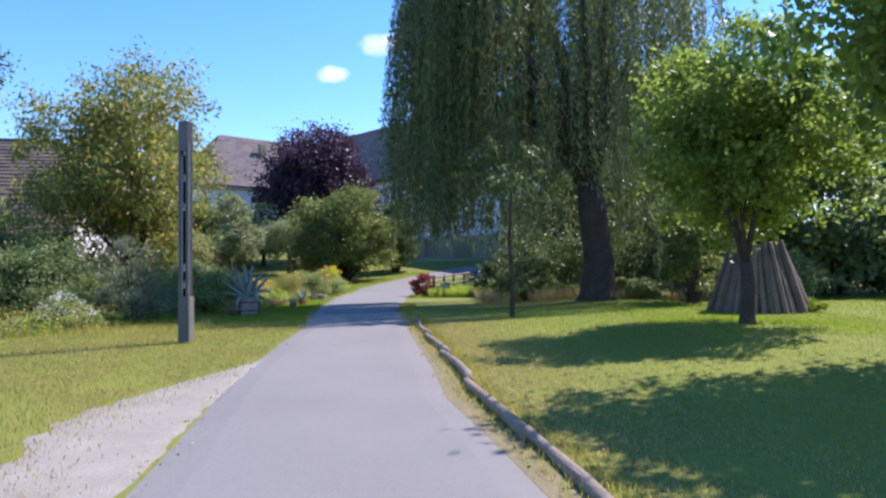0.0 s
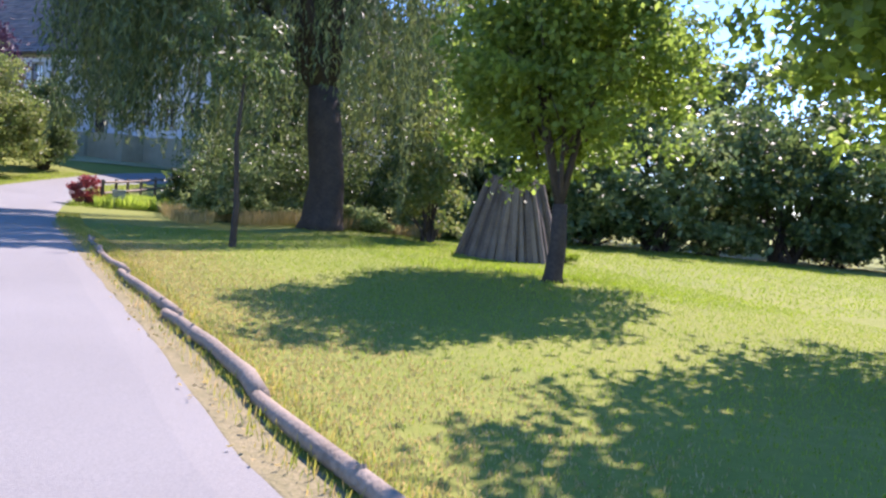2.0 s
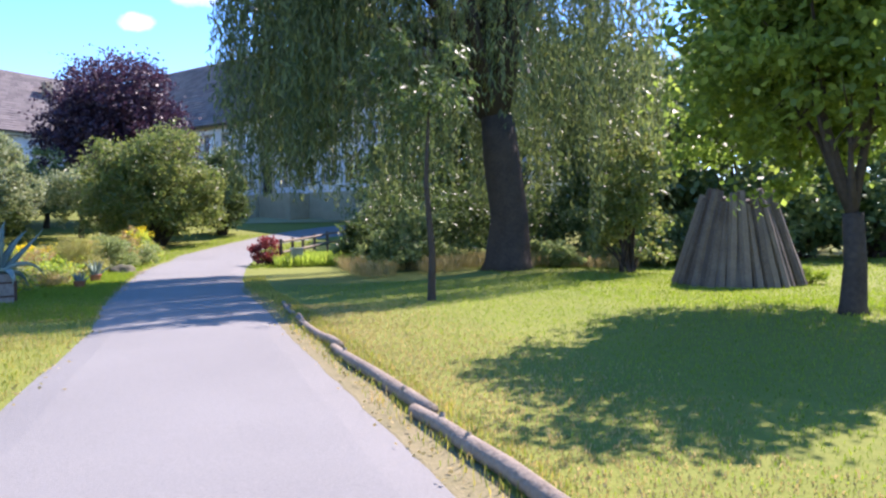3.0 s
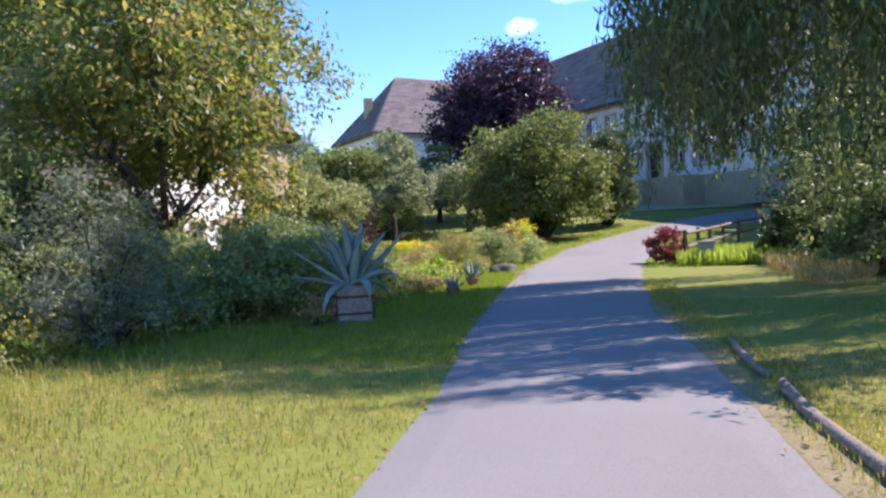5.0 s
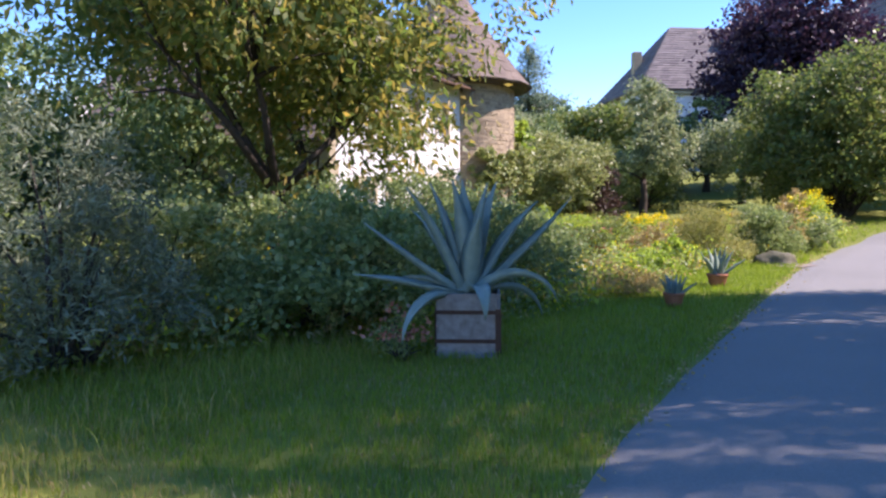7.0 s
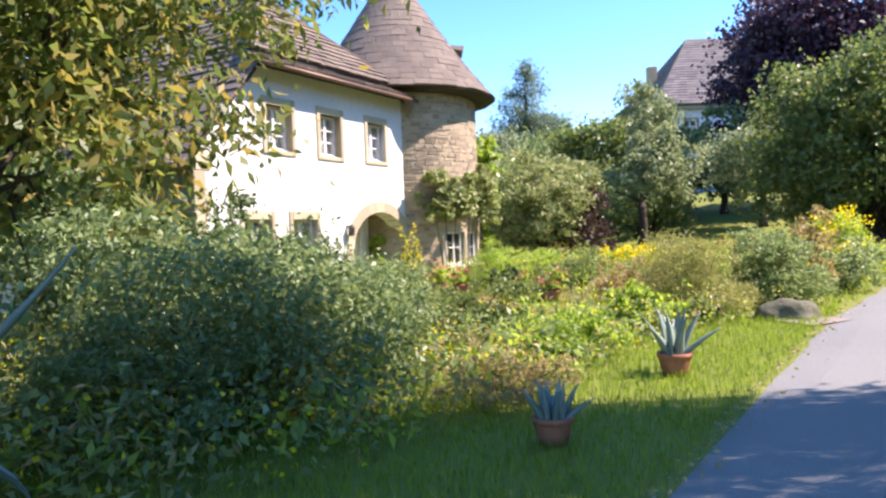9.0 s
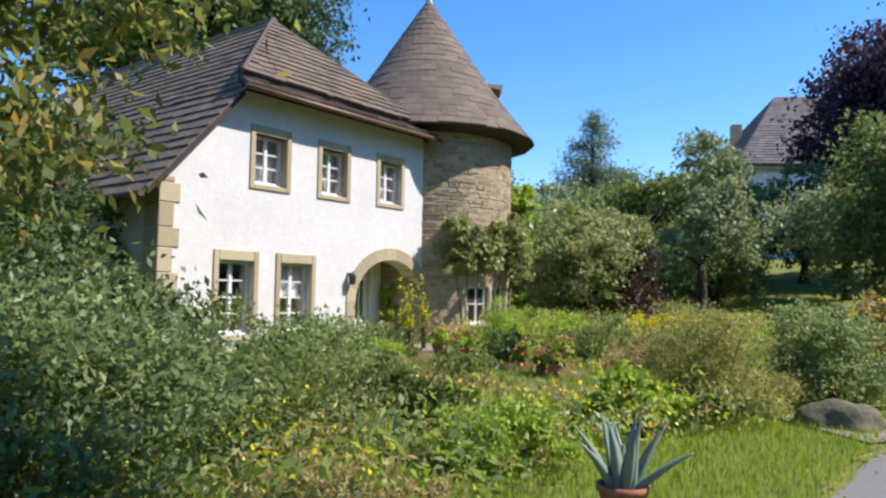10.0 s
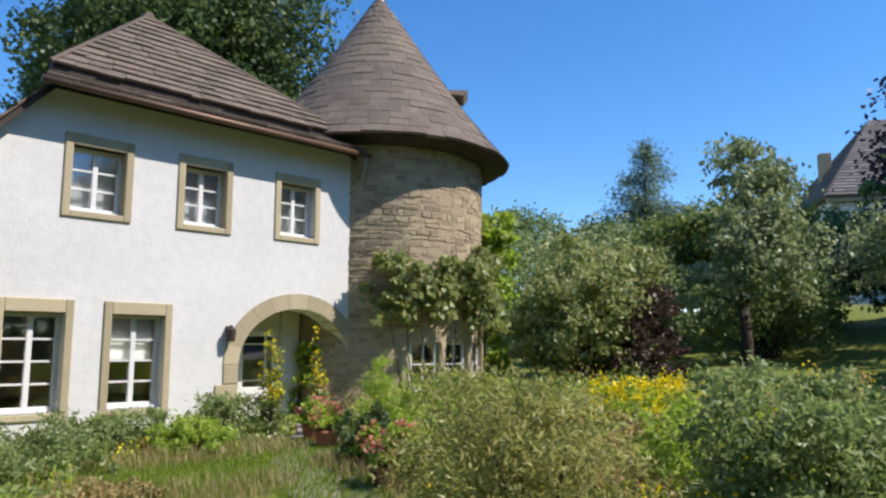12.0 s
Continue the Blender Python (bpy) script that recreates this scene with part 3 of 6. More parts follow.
def voussoirs():
    s0, s1, z0, spring, top = ARCH
    c, ri, w = (s0 + s1) / 2, (s1 - s0) / 2, 0.28
    n = 11
    for k in range(n):
        bm = bmesh.new()
        ring = []
        for a in (math.pi * (k + 0.006) / n, math.pi * (k + 0.5) / n, math.pi * (k + 0.994) / n):
            for r in (0.0, w):
                for y in (-0.03, 0.3):
                    ring.append(bm.verts.new((c + (ri + r) * math.cos(a), y, spring + (top - spring + r) * math.sin(a))))
        for i in (0, 4):
            a, b = ring[i:i + 4], ring[i + 4:i + 8]
            for q in ((0, 1), (1, 3), (3, 2), (2, 0)):
                bm.faces.new((a[q[0]], a[q[1]], b[q[1]], b[q[0]]))
        bm.faces.new((ring[0], ring[2], ring[3], ring[1]))
        bm.faces.new((ring[8], ring[9], ring[11], ring[10]))
        bmesh.ops.recalc_face_normals(bm, faces=list(bm.faces))
        part("arch_stone", bm, M["sandstone"], cottage)
    z = z0
    k = 0
    while z < spring - 0.05:
        h = min(0.355, spring - z)
        w2 = (0.85, 0.66, 0.42, 0.28)[min(k, 3)]
        part("arch_stone", slab(s0 - w2, s0, -0.03, 0.3, z + 0.005, z + h - 0.005, 0.012), M["sandstone"], cottage)
        part("arch_stone", slab(s1, s1 + 0.26, -0.03, 0.3, z + 0.005, z + h - 0.005, 0.012), M["sandstone"], cottage)
        z += h
        k += 1


voussoirs()
z, k = 0.3, 0
while z < 3.95:
    h = 0.44 if k % 2 else 0.36
    w = 0.3 if k % 2 else 0.42
    part("corner_stone", slab(-2.95, -2.95 + w, -0.025, 0.45, z + 0.006, min(z + h, 3.97) - 0.006, 0.012), M["sandstone"], cottage)
    z += h
    k += 1

# white half-glazed door in the porch
door = new("door")
door.parent = cottage
for a, b, c, d in ((2.5, 2.6, 0.46, 2.36), (3.22, 3.32, 0.46, 2.36), (2.6, 3.22, 2.25, 2.36), (2.6, 3.22, 0.46, 1.3)):
    part("door_panel", slab(a, b, DY - 0.04, DY + 0.03, c, d, 0.006), M["white_wood"], door)
part("glazing_bar", slab(3.06, 3.1, DY - 0.03, DY + 0.02, 1.3, 2.25), M["white_wood"], door)
for zz in (1.42, 2.1):
    part("glazing_bar", slab(2.6, 3.06, DY - 0.03, DY + 0.02, zz - 0.015, zz + 0.015), M["white_wood"], door)
part("pane", slab(2.6, 3.22, DY - 0.005, DY + 0.001, 1.3, 2.25), M["glass"], door).visible_shadow = False
part("handle", slab(3.24, 3.27, DY - 0.1, DY - 0.04, 1.2, 1.36, 0.008), M["zinc"], door)
part("threshold", slab(2.3, 3.5, DY - 0.4, DY - 0.05, 0.40, 0.46, 0.01), M["sandstone"], cottage)

# wall lamp beside the arch
wall_lamp = new("wall_lamp")
wall_lamp.matrix_world = HOUSE @ pose(1.72, -0.02, 2.25)
tagged(wall_lamp, "small dark lantern on the white wall beside the arch", "lamp")
part("bracket", slab(-0.03, 0.03, -0.12, 0.015, 0.1, 0.14), M["dark_wood"], wall_lamp)
bm = bmesh.new()
tube(bm, [(0, -0.12, -0.12), (0, -0.12, -0.1), (0, -0.12, 0.08), (0, -0.12, 0.16)], [0.05, 0.075, 0.09, 0.02], 8)
part("lantern", bm, M["dark_wood"], wall_lamp)


# roof planes as rows of stone slabs
def slab_rows(parent, a, b, c, d, courses, piece, mat, seed, thick=0.045, singles=0, name="roof_slab"):
    """Overlapping slabs over the plane with eave corners a, b and ridge corners c (over a), d (over b)."""
    rng = random.Random(seed)
    a, b, c, d = Vector(a), Vector(b), Vector(c), Vector(d)
    nrm = (b - a).cross(c - a)
    if nrm.length < 1e-6:
        nrm = (b - a).cross(d - a)
    nrm.normalize()
    if nrm.z < 0:
        nrm = -nrm
    verts, faces = [], []
    count = 0
    for k in range(courses):
        t0, t1 = k / courses, min(1.0, (k + 1.35) / courses)
        l0, r0 = a.lerp(c, t0), b.lerp(d, t0)
        l1, r1 = a.lerp(c, t1), b.lerp(d, t1)
        n = max(1, int((r0 - l0).length / piece))
        cuts = [0.0]
        for i in range(1, n):
            cuts.append((i + rng.uniform(-0.25, 0.25) + (0.25 if k % 2 else -0.25)) / n)
        cuts.append(1.0)
        for u0, u1 in zip(cuts, cuts[1:]):
            g = 0.004 / max(0.2, (r0 - l0).length)
            lift = rng.uniform(0.0, 0.018)
            sag = rng.uniform(-0.02, 0.02)
            p = [l0.lerp(r0, u0 + g) + nrm * (thick + lift) - (l1 - l0).normalized() * sag, l0.lerp(r0, u1 - g) + nrm * (thick + lift) - (l1 - l0).normalized() * sag, l1.lerp(r1, u1 - g) + nrm * 0.012, l1.lerp(r1, u0 + g) + nrm * 0.012]
            q = [p[0] - nrm * thick, p[1] - nrm * thick]
            if count < singles:
                child(name, mesh_of(name, p + q, [(0, 1, 2, 3), (4, 5, 1, 0), (4, 0, 3), (1, 5, 2)], mat), parent)
            else:
                i0 = len(verts)
                verts += p + q
                faces += [(i0, i0 + 1, i0 + 2, i0 + 3), (i0 + 4, i0 + 5, i0 + 1, i0), (i0 + 4, i0, i0 + 3), (i0 + 1, i0 + 5, i0 + 2)]
            count += 1
    if verts:
        ob = child("slab_roofing", mesh_of("slab_roofing", verts, faces, mat), parent)
        ob["kind"] = "stuff"


RS, RZ, RY = 0.78, 8.2, 1.75  # ridge line: s, z and where the hip meets it
BACK = 11.4


def flat(parent, name, pts, mat, thick=0.08):
    """A roof boarding panel with thickness under the slabs."""
    bm = bmesh.new()
    vs = [bm.verts.new(p) for p in pts]
    bm.faces.new(vs)
    bmesh.ops.recalc_face_normals(bm, faces=list(bm.faces))
    if bm.faces[:][0].normal.z < 0:
        bmesh.ops.reverse_faces(bm, faces=list(bm.faces))
    bmesh.ops.solidify(bm, geom=list(bm.faces), thickness=thick)
    return part(name, bm, mat, parent)


hipL, hipR = (-1.28, -0.02, 6.22), (4.1, -0.02, 6.22)
apex = (RS, RY, RZ)
flat(cottage, "roof_boarding", [hipL, hipR, apex], M["dark_wood"])
slab_rows(cottage, (-1.34, -0.1, 6.2), (4.16, -0.1, 6.2), (RS - 0.02, RY, RZ + 0.02), (RS + 0.02, RY, RZ + 0.02), 14, 0.36, M["slate"], 5, singles=150)
# board closing the kick between hip and skirt
part("fascia", slab(-1.3, 4.12, -0.06, 0.12, 6.02, 6.3), M["dark_wood"], cottage)
# flared skirt below the hip and its gutter
flat(cottage, "roof_boarding", [(-1.45, -0.42, 5.86), (4.3, -0.42, 5.86), (4.1, 0.1, 6.14), (-1.25, 0.1, 6.14)], M["dark_wood"], 0.06)
slab_rows(cottage, (-1.5, -0.46, 5.87), (4.35, -0.46, 5.87), (-1.3, 0.1, 6.15), (4.12, 0.1, 6.15), 2, 0.5, M["slate"], 6, singles=30)
part("fascia", slab(-1.47, 4.32, -0.447, -0.425, 5.77, 5.872), M["dark_wood"], cottage)
bm = bmesh.new()
tube(bm, [(-1.55, -0.5, 5.80), (1.4, -0.5, 5.79), (4.4, -0.5, 5.78)], [0.055, 0.055, 0.055], 10)
part("gutter", bm, M["brown_gutter"], cottage, "brown half-round gutter", True)
bm = bmesh.new()
tube(bm, [(4.3, -0.48, 5.76), (4.42, -0.3, 5.45), (4.5, -0.08, 5.3), (4.5, -0.06, 4.75), (4.75, -0.2, 4.62), (5.1, -0.1, 4.85)], [0.045] * 6, 8)
part("downpipe", bm, M["zinc"], cottage, "bent zinc downpipe", True)
# left slope: long, down to a low eave; the front edge overhangs the gable
EL, ELZ = -3.35, 3.62
slope = (RZ - ELZ) / (RS - EL)


def on_left(s):
    return ELZ + (s - EL) * slope


left_v = [(EL, -0.25, ELZ), (-1.42, -0.25, on_left(-1.42)), (-1.28, 0.0, on_left(-1.28)), apex, (RS, BACK, RZ), (EL, BACK, ELZ)]
flat(cottage, "roof_boarding", left_v, M["dark_wood"])
slab_rows(cottage, (-1.34, BACK, on_left(-1.34)), (-1.34, -0.1, on_left(-1.34)), (RS, BACK, RZ), (RS, RY, RZ), 13, 0.42, M["slate"], 8, singles=0)
slab_rows(cottage, (EL - 0.05, BACK, ELZ - 0.05), (EL - 0.05, -0.3, ELZ - 0.05), (-1.34, BACK, on_left(-1.34)), (-1.34, -0.3, on_left(-1.34)), 10, 0.42, M["slate"], 9, singles=60)
flat(cottage, "roof_boarding", [(4.45, -0.1, 5.8), (4.45, BACK, 5.8), (RS, BACK, RZ), apex, (4.1, -0.02, 6.05)], M["dark_wood"])
slab_rows(cottage, (4.5, 0.0, 5.85), (4.5, BACK, 5.85), (RS, RY, RZ + 0.03), (RS, BACK, RZ + 0.03), 14, 0.5, M["slate"], 10)
bm = bmesh.new()
tube(bm, [(RS, RY - 0.1, RZ + 0.02), (RS, BACK, RZ + 0.02)], [0.09, 0.09], 8)
part("ridge_cap", bm, M["slate"], cottage)
for foot in ((-1.36, -0.12, 6.22), (4.18, -0.12, 6.22)):
    bm = bmesh.new()
    tube(bm, [foot, (RS, RY - 0.02, RZ + 0.03)], [0.04, 0.04], 7, 0.12, 4)
    part("hip_cap", bm, M["slate"], cottage)
# added grey sheets paint reflected sky into the upper windows
for a, b, c, d, rows, level in OPENINGS[:3]:
    part("curtain_or_reflection", slab(a + 0.03, b - 0.03, 0.33, 0.34, c + 0.04, d - 0.02), M["pane_reflection_grey"], cottage, "grey sheet behind the window in place of reflected sky")
part("curtain_or_reflection", slab(-0.14, 0.55, 0.29, 0.31, 1.85, 2.46), M["white_wood"], cottage, "white half curtain behind the window")
bm = bmesh.new()
tube(bm, [(EL - 0.1, -0.3, ELZ - 0.06), (EL - 0.1, BACK, ELZ - 0.1)], [0.06, 0.06], 8)
part("gutter", bm, M["brown_gutter"], cottage)
part("chimney", slab(0.58, 0.98, 5.6, 6.2, 7.7, 8.36, 0.02), M["rubble"], cottage)
part("chimney_cap", slab(0.5, 1.06, 5.5, 6.3, 8.36, 8.42, 0.01), M["slate"], cottage)

# ---------- round tower ----------
TX, TY, TR, TZ0, TZ1 = -18.15, 40.2, 2.42, 0.35, 6.35
tower = empty("round_tower", TX, TY, 0)
tagged(tower, "round rubble-stone tower with a conical slab roof, grown with vines", "tower")
TW_A0, TW_A1, TW_Z0, TW_Z1 = -0.35, 0.74, 1.2, 2.15


def ring_wall():
    bm = bmesh.new()
    n = 72
    zs = [TZ0, TW_Z0, TW_Z1, TZ1]
    rows = {}
    for r in (TR, TR - 0.45):
        for zi in zs:
            for k in range(n):
                a = k * math.tau / n
                rows[(r, zi, k)] = bm.verts.new((r * math.cos(a), r * math.sin(a), zi))
    for i in range(3):
        for k in range(n):
            a = (k + 0.5) * math.tau / n
            a = a - math.tau if a > math.pi else a
            q = (k + 1) % n
            if i == 1 and TW_A0 < a < TW_A1:
                continue
            bm.faces.new((rows[(TR, zs[i], k)], rows[(TR, zs[i], q)], rows[(TR, zs[i + 1], q)], rows[(TR, zs[i + 1], k)]))
            bm.faces.new((rows[(TR - 0.45, zs[i], q)], rows[(TR - 0.45, zs[i], k)], rows[(TR - 0.45, zs[i + 1], k)], rows[(TR - 0.45, zs[i + 1], q)]))
    return bm


part("wall", ring_wall(), M["mortar"], tower, smooth=False)
bm = bmesh.new()
bmesh.ops.create_circle(bm, cap_ends=True, segments=48, radius=TR - 0.2)
bmesh.ops.translate(bm, vec=(0, 0, 3.0), verts=list(bm.verts))
part("tower_floor", bm, M["dark_wood"], tower)
# stones, set proud of the mortar
rng = random.Random(11)
stone_list = []
z = TZ0
while z < TZ1 - 0.05:
    h = rng.uniform(0.06, 0.145)
    h = min(h, TZ1 - z)
    a = -math.pi * 0.62 + rng.uniform(0, 0.1)
    while a < math.pi * 0.42:
        w = rng.uniform(0.1, 0.42) / TR
        inside = a + w > TW_A0 - 0.06 and a < TW_A1 + 0.06 and z + h > TW_Z0 - 0.1 and z < TW_Z1 + 0.12
        if not inside:
            stone_list.append((a, a + w - 0.004, z + 0.004, z + h - 0.004, rng.uniform(-0.002, 0.02)))
        a += w
    z += h


def stone_mesh(a0, a1, z0, z1, out, i0=0):
    j = [rng.uniform(-0.028, 0.028) for _ in range(8)]
    v = []
    for r, ins in ((TR - 0.02, 0.0), (TR + out, 0.014)):
        for a, zz in ((a0 + ins / TR, z0 + ins), (a1 - ins / TR, z0 + ins), (a1 - ins / TR, z1 - ins), (a0 + ins / TR, z1 - ins)):
            v.append((r * math.cos(a), r * math.sin(a), zz + j[len(v)]))
    f = [(4, 5, 6, 7), (0, 1, 5, 4), (1, 2, 6, 5), (2, 3, 7, 6), (3, 0, 4, 7)]
    return v, [tuple(i + i0 for i in q) for q in f]


near = sorted(stone_list, key=lambda s: abs(s[0] + 0.35) + 0.25 * abs(s[2] - 4.4))
# tower roof
rng = random.Random(21)
RE, ZE, ZA = 3.02, 6.2, 10.45


def cone_r(t):
    """Radius up the cone: flared at the foot."""
    return RE * (1 - t) * (1 - 0.25 * t * (1 - t)) + 0.03


bm = bmesh.new()
tube(bm, [(0, 0, ZE + (ZA - ZE) * t - 0.05) for t in (0, 0.15, 0.4, 0.7, 1.0)], [max(0.02, cone_r(t) - 0.06) for t in (0, 0.15, 0.4, 0.7, 1.0)], 40)
part("roof_boarding", bm, M["dark_wood"], tower)
courses = 23
cone_pieces = []
for k in range(courses):
    t0, t1 = k / courses, min(1.0, (k + 1.3) / courses)
    r0, r1 = cone_r(t0), cone_r(t1)
    n = max(6, int(math.tau * r0 / 0.42))
    ph = rng.uniform(0, 1)
    for i in range(n):
        a0, a1 = (i + ph) * math.tau / n, (i + 1 + ph) * math.tau / n
        cone_pieces.append((a0 + 0.0012, a1 - 0.0012, r0, r1, ZE + (ZA - ZE) * t0, ZE + (ZA - ZE) * t1, rng.uniform(0.03, 0.055), rng.uniform(-0.022, 0.014)))


def cone_mesh(p, i0=0):
    a0, a1, r0, r1, z0, z1, th, sag = p
    am = (a0 + a1) / 2
    v = []
    for r, zz in ((r0 - 0.03, z0 - th + sag), (r0 + 0.02, z0 + sag), (r1 - 0.005, z1 + 0.01)):
        for a in (a0, am, a1):
            v.append((r * math.cos(a), r * math.sin(a), zz))
    f = [(0, 1, 4, 3), (1, 2, 5, 4), (3, 4, 7, 6), (4, 5, 8, 7), (0, 3, 6), (2, 8, 5)]
    return v, [tuple(i + i0 for i in q) for q in f]


def facing(a):
    return math.cos(a + 0.75)


cone_pieces.sort(key=lambda p: -facing((p[0] + p[1]) / 2))
vv, ff = [], []
for i, p in enumerate(cone_pieces):
    if i < 240:
        v, f = cone_mesh(p)
        child("roof_slab", mesh_of("roof_slab", v, f, M["slate"]), tower)
    else:
        v, f = cone_mesh(p, len(vv))
        vv += v
        ff += f
child("slab_roofing", mesh_of("slab_roofing", vv, ff, M["slate"]), tower)["kind"] = "stuff"
bm = bmesh.new()
tube(bm, [(0, 0, ZA - 0.15), (0, 0, ZA + 0.1), (0, 0, ZA + 0.18), (0, 0, ZA + 1.0)], [0.13, 0.06, 0.03, 0.012], 8)
part("finial", bm, M["zinc"], tower, "grey metal finial")
bm = bmesh.new()
box(bm, -0.02, 0.02, -0.01, 0.28, ZA + 0.75, ZA + 0.9)
part("weather_vane", bm, M["dark_wood"], tower)
bm = bmesh.new()
tube(bm, [(0, 0, ZE - 0.12), (0, 0, ZE - 0.02)], [TR + 0.3, RE - 0.08], 48)
part("eaves_board", bm, M["dark_wood"], tower)
# small dormer on the far side of the cone
bm = bmesh.new()
tube(bm, [(math.cos(0.65) * 1.6, math.sin(0.65) * 1.6, 7.85), (math.cos(0.65) * 2.12, math.sin(0.65) * 2.12, 7.72)], [0.12, 0.2], 4)
part("dormer", bm, M["slate"], tower)

# three casements in the tower, with stone piers between them
wn_ang = np.linspace(TW_A0 + 0.02, TW_A1 - 0.02, 4)
for i in range(3):
    a = (wn_ang[i] + wn_ang[i + 1]) / 2
    half = (wn_ang[i + 1] - wn_ang[i]) / 2 * TR - 0.12
    tw = new("window")
    tw.parent = tower
    tw.matrix_local = pose(math.cos(a) * (TR - 0.12), math.sin(a) * (TR - 0.12), TW_Z0, 0, 0, math.degrees(a))
    hh = TW_Z1 - TW_Z0
    for y0, y1, z0, z1 in ((-half, -half + 0.05, 0, hh), (half - 0.05, half, 0, hh), (-half, half, hh - 0.05, hh), (-half, half, 0, 0.08), (-0.02, 0.02, 0.05, hh), (-half, half, hh * 0.52, hh * 0.52 + 0.03)):
        part("frame", slab(-0.03, 0.03, y0, y1, z0, z1), M["white_wood"], tw)
    part("pane", slab(-0.005, 0.002, -half + 0.05, half - 0.05, 0.08, hh - 0.05), M["glass"], tw).visible_shadow = False
    part("sill", slab(-0.02, 0.16, -half - 0.02, half + 0.02, -0.06, 0.0, 0.008), M["white_wood"], tw)
for a in wn_ang:
    pr = part("window_pier", slab(-0.16, 0.03, -0.075, 0.075, 0, TW_Z1 - TW_Z0, 0.01), M["sandstone"], tower)
    pr.matrix_local = pose(math.cos(a) * TR, math.sin(a) * TR, TW_Z0, 0, 0, math.degrees(a))

# ---------- manor behind ----------
manor = new("manor_house")
MD = Vector((0.67, -0.742, 0))  # along the main front, towards the viewer's side
MN = Vector((-0.742, -0.67, 0))
MO = Vector((-5.86, 70.65, 0))
manor.matrix_world = Matrix(((MD.x, -MN.x, 0, MO.x), (MD.y, -MN.y, 0, MO.y), (0, 0, 1, 0), (0, 0, 0, 1)))
tagged(manor, "large white two-storey manor house with long brown hipped roofs", "house")
EZ = 10.85
mcol = [5.36 + 2.13 * k for k in range(-11, 11)]
mwin = [(s, z) for s in mcol for z in (5.7, 8.4) if not (7 < s < 8 and z < 7)]
mholes = [rect(s, s + 1.05, z, z + 1.65) for s, z in mwin] + [rect(7.5, 8.7, 5.0, 7.4)]
part("wall", pierced([(-24, 3.0), (30, 3.0), (30, EZ), (-24, EZ)], mholes, 0.0, 0.5), M["manor_wall"], manor)
part("wall", slab(-24, 30, 10.5, 11, 3.0, EZ), M["manor_wall"], manor)
part("wall", slab(29.5, 30, 0.5, 10.5, 3.0, EZ), M["manor_wall"], manor)
part("floor", slab(-24, 29.5, 0.5, 10.5, 7.2, 7.5), M["dark_wood"], manor)


def manor_window(s, z, y0, parent, w=1.15, h=1.75):
    win = new("window")
    win.parent = parent
    win.matrix_local = pose(s, y0, z)
    for a, b, c, d in ((0, 0.08, 0, h), (w - 0.08, w, 0, h), (0.08, w - 0.08, h - 0.08, h), (0.08, w - 0.08, 0, 0.08), (w / 2 - 0.05, w / 2 + 0.05, 0.08, h - 0.08)):
        part("frame", slab(a, b, 0.15, 0.22, c, d), M["white_wood"], win)
    for k in (1, 2):
        part("glazing_bar", slab(0.08, w - 0.08, 0.16, 0.2, h * k / 3 - 0.02, h * k / 3 + 0.02), M["white_wood"], win)
    part("pane", slab(0.08, w - 0.08, 0.18, 0.186, 0.08, h - 0.08), M["glass"], win)
    for a, b, c, d in ((-0.15, 0, -0.15, h + 0.15), (w, w + 0.15, -0.15, h + 0.15), (0, w, h, h + 0.15), (0, w, -0.15, 0)):
        part("stone_surround", slab(a, b, -0.03, 0.12, c, d), M["sandstone"], win)


for s, z in mwin:
    manor_window(s, z, 0.0, manor, 1.05, 1.65)
mdoor = new("door")
mdoor.parent = manor
part("leaf", slab(7.5, 8.09, 0.2, 0.27, 5.0, 7.4, 0.01), M["dark_wood"], mdoor)
part("leaf", slab(8.11, 8.7, 0.2, 0.27, 5.0, 7.4, 0.01), M["dark_wood"], mdoor)
for a, b, c, d in ((7.25, 7.5, 5.0, 7.65), (8.7, 8.95, 5.0, 7.65), (7.5, 8.7, 7.4, 7.65)):
    part("stone_surround", slab(a, b, -0.06, 0.15, c, d, 0.01), M["sandstone"], mdoor)
MRZ = EZ + 6.75
flat(manor, "roof", [(-24.6, -0.6, EZ - 0.1), (30.6, -0.6, EZ - 0.1), (25, 5.5, MRZ), (-20, 5.5, MRZ)], M["manor_roof"], 0.15)
flat(manor, "roof", [(30.6, 11.6, EZ - 0.1), (-24.6, 11.6, EZ - 0.1), (-20, 5.5, MRZ), (25, 5.5, MRZ)], M["manor_roof"], 0.15)
flat(manor, "roof", [(30.6, -0.6, EZ - 0.1), (30.6, 11.6, EZ - 0.1), (25, 5.5, MRZ)], M["manor_roof"], 0.15)
slab_rows(manor, (-24.6, -0.65, EZ - 0.05), (30.6, -0.65, EZ - 0.05), (-20, 5.5, MRZ + 0.1), (25, 5.5, MRZ + 0.1), 26, 0.8, M["manor_roof"], 31, 0.07)
part("chimney", slab(1.8, 2.6, 5.1, 5.9, MRZ - 1.0, MRZ + 0.9, 0.03), M["rubble"], manor)
part("chimney", slab(7, 8, 5.2, 6.2, MRZ - 1.0, MRZ + 1.2, 0.03), M["rubble"], manor)
part("terrace", slab(5.6, 12.5, -2.0, -0.03, 3.0, 4.98, 0.03), M["sandstone"], manor, "sandstone terrace below the front door")
for k in range(9):
    part("step", slab(7.0, 9.4, -2.0 - 0.3 * (k + 1), -2.0 - 0.3 * k, 3.0, 4.85 - 0.17 * k, 0.01), M["sandstone"], manor)
part("plinth", slab(-24, 30, -0.08, -0.004, 3.0, 5.0, 0.02), M["sandstone"], manor)
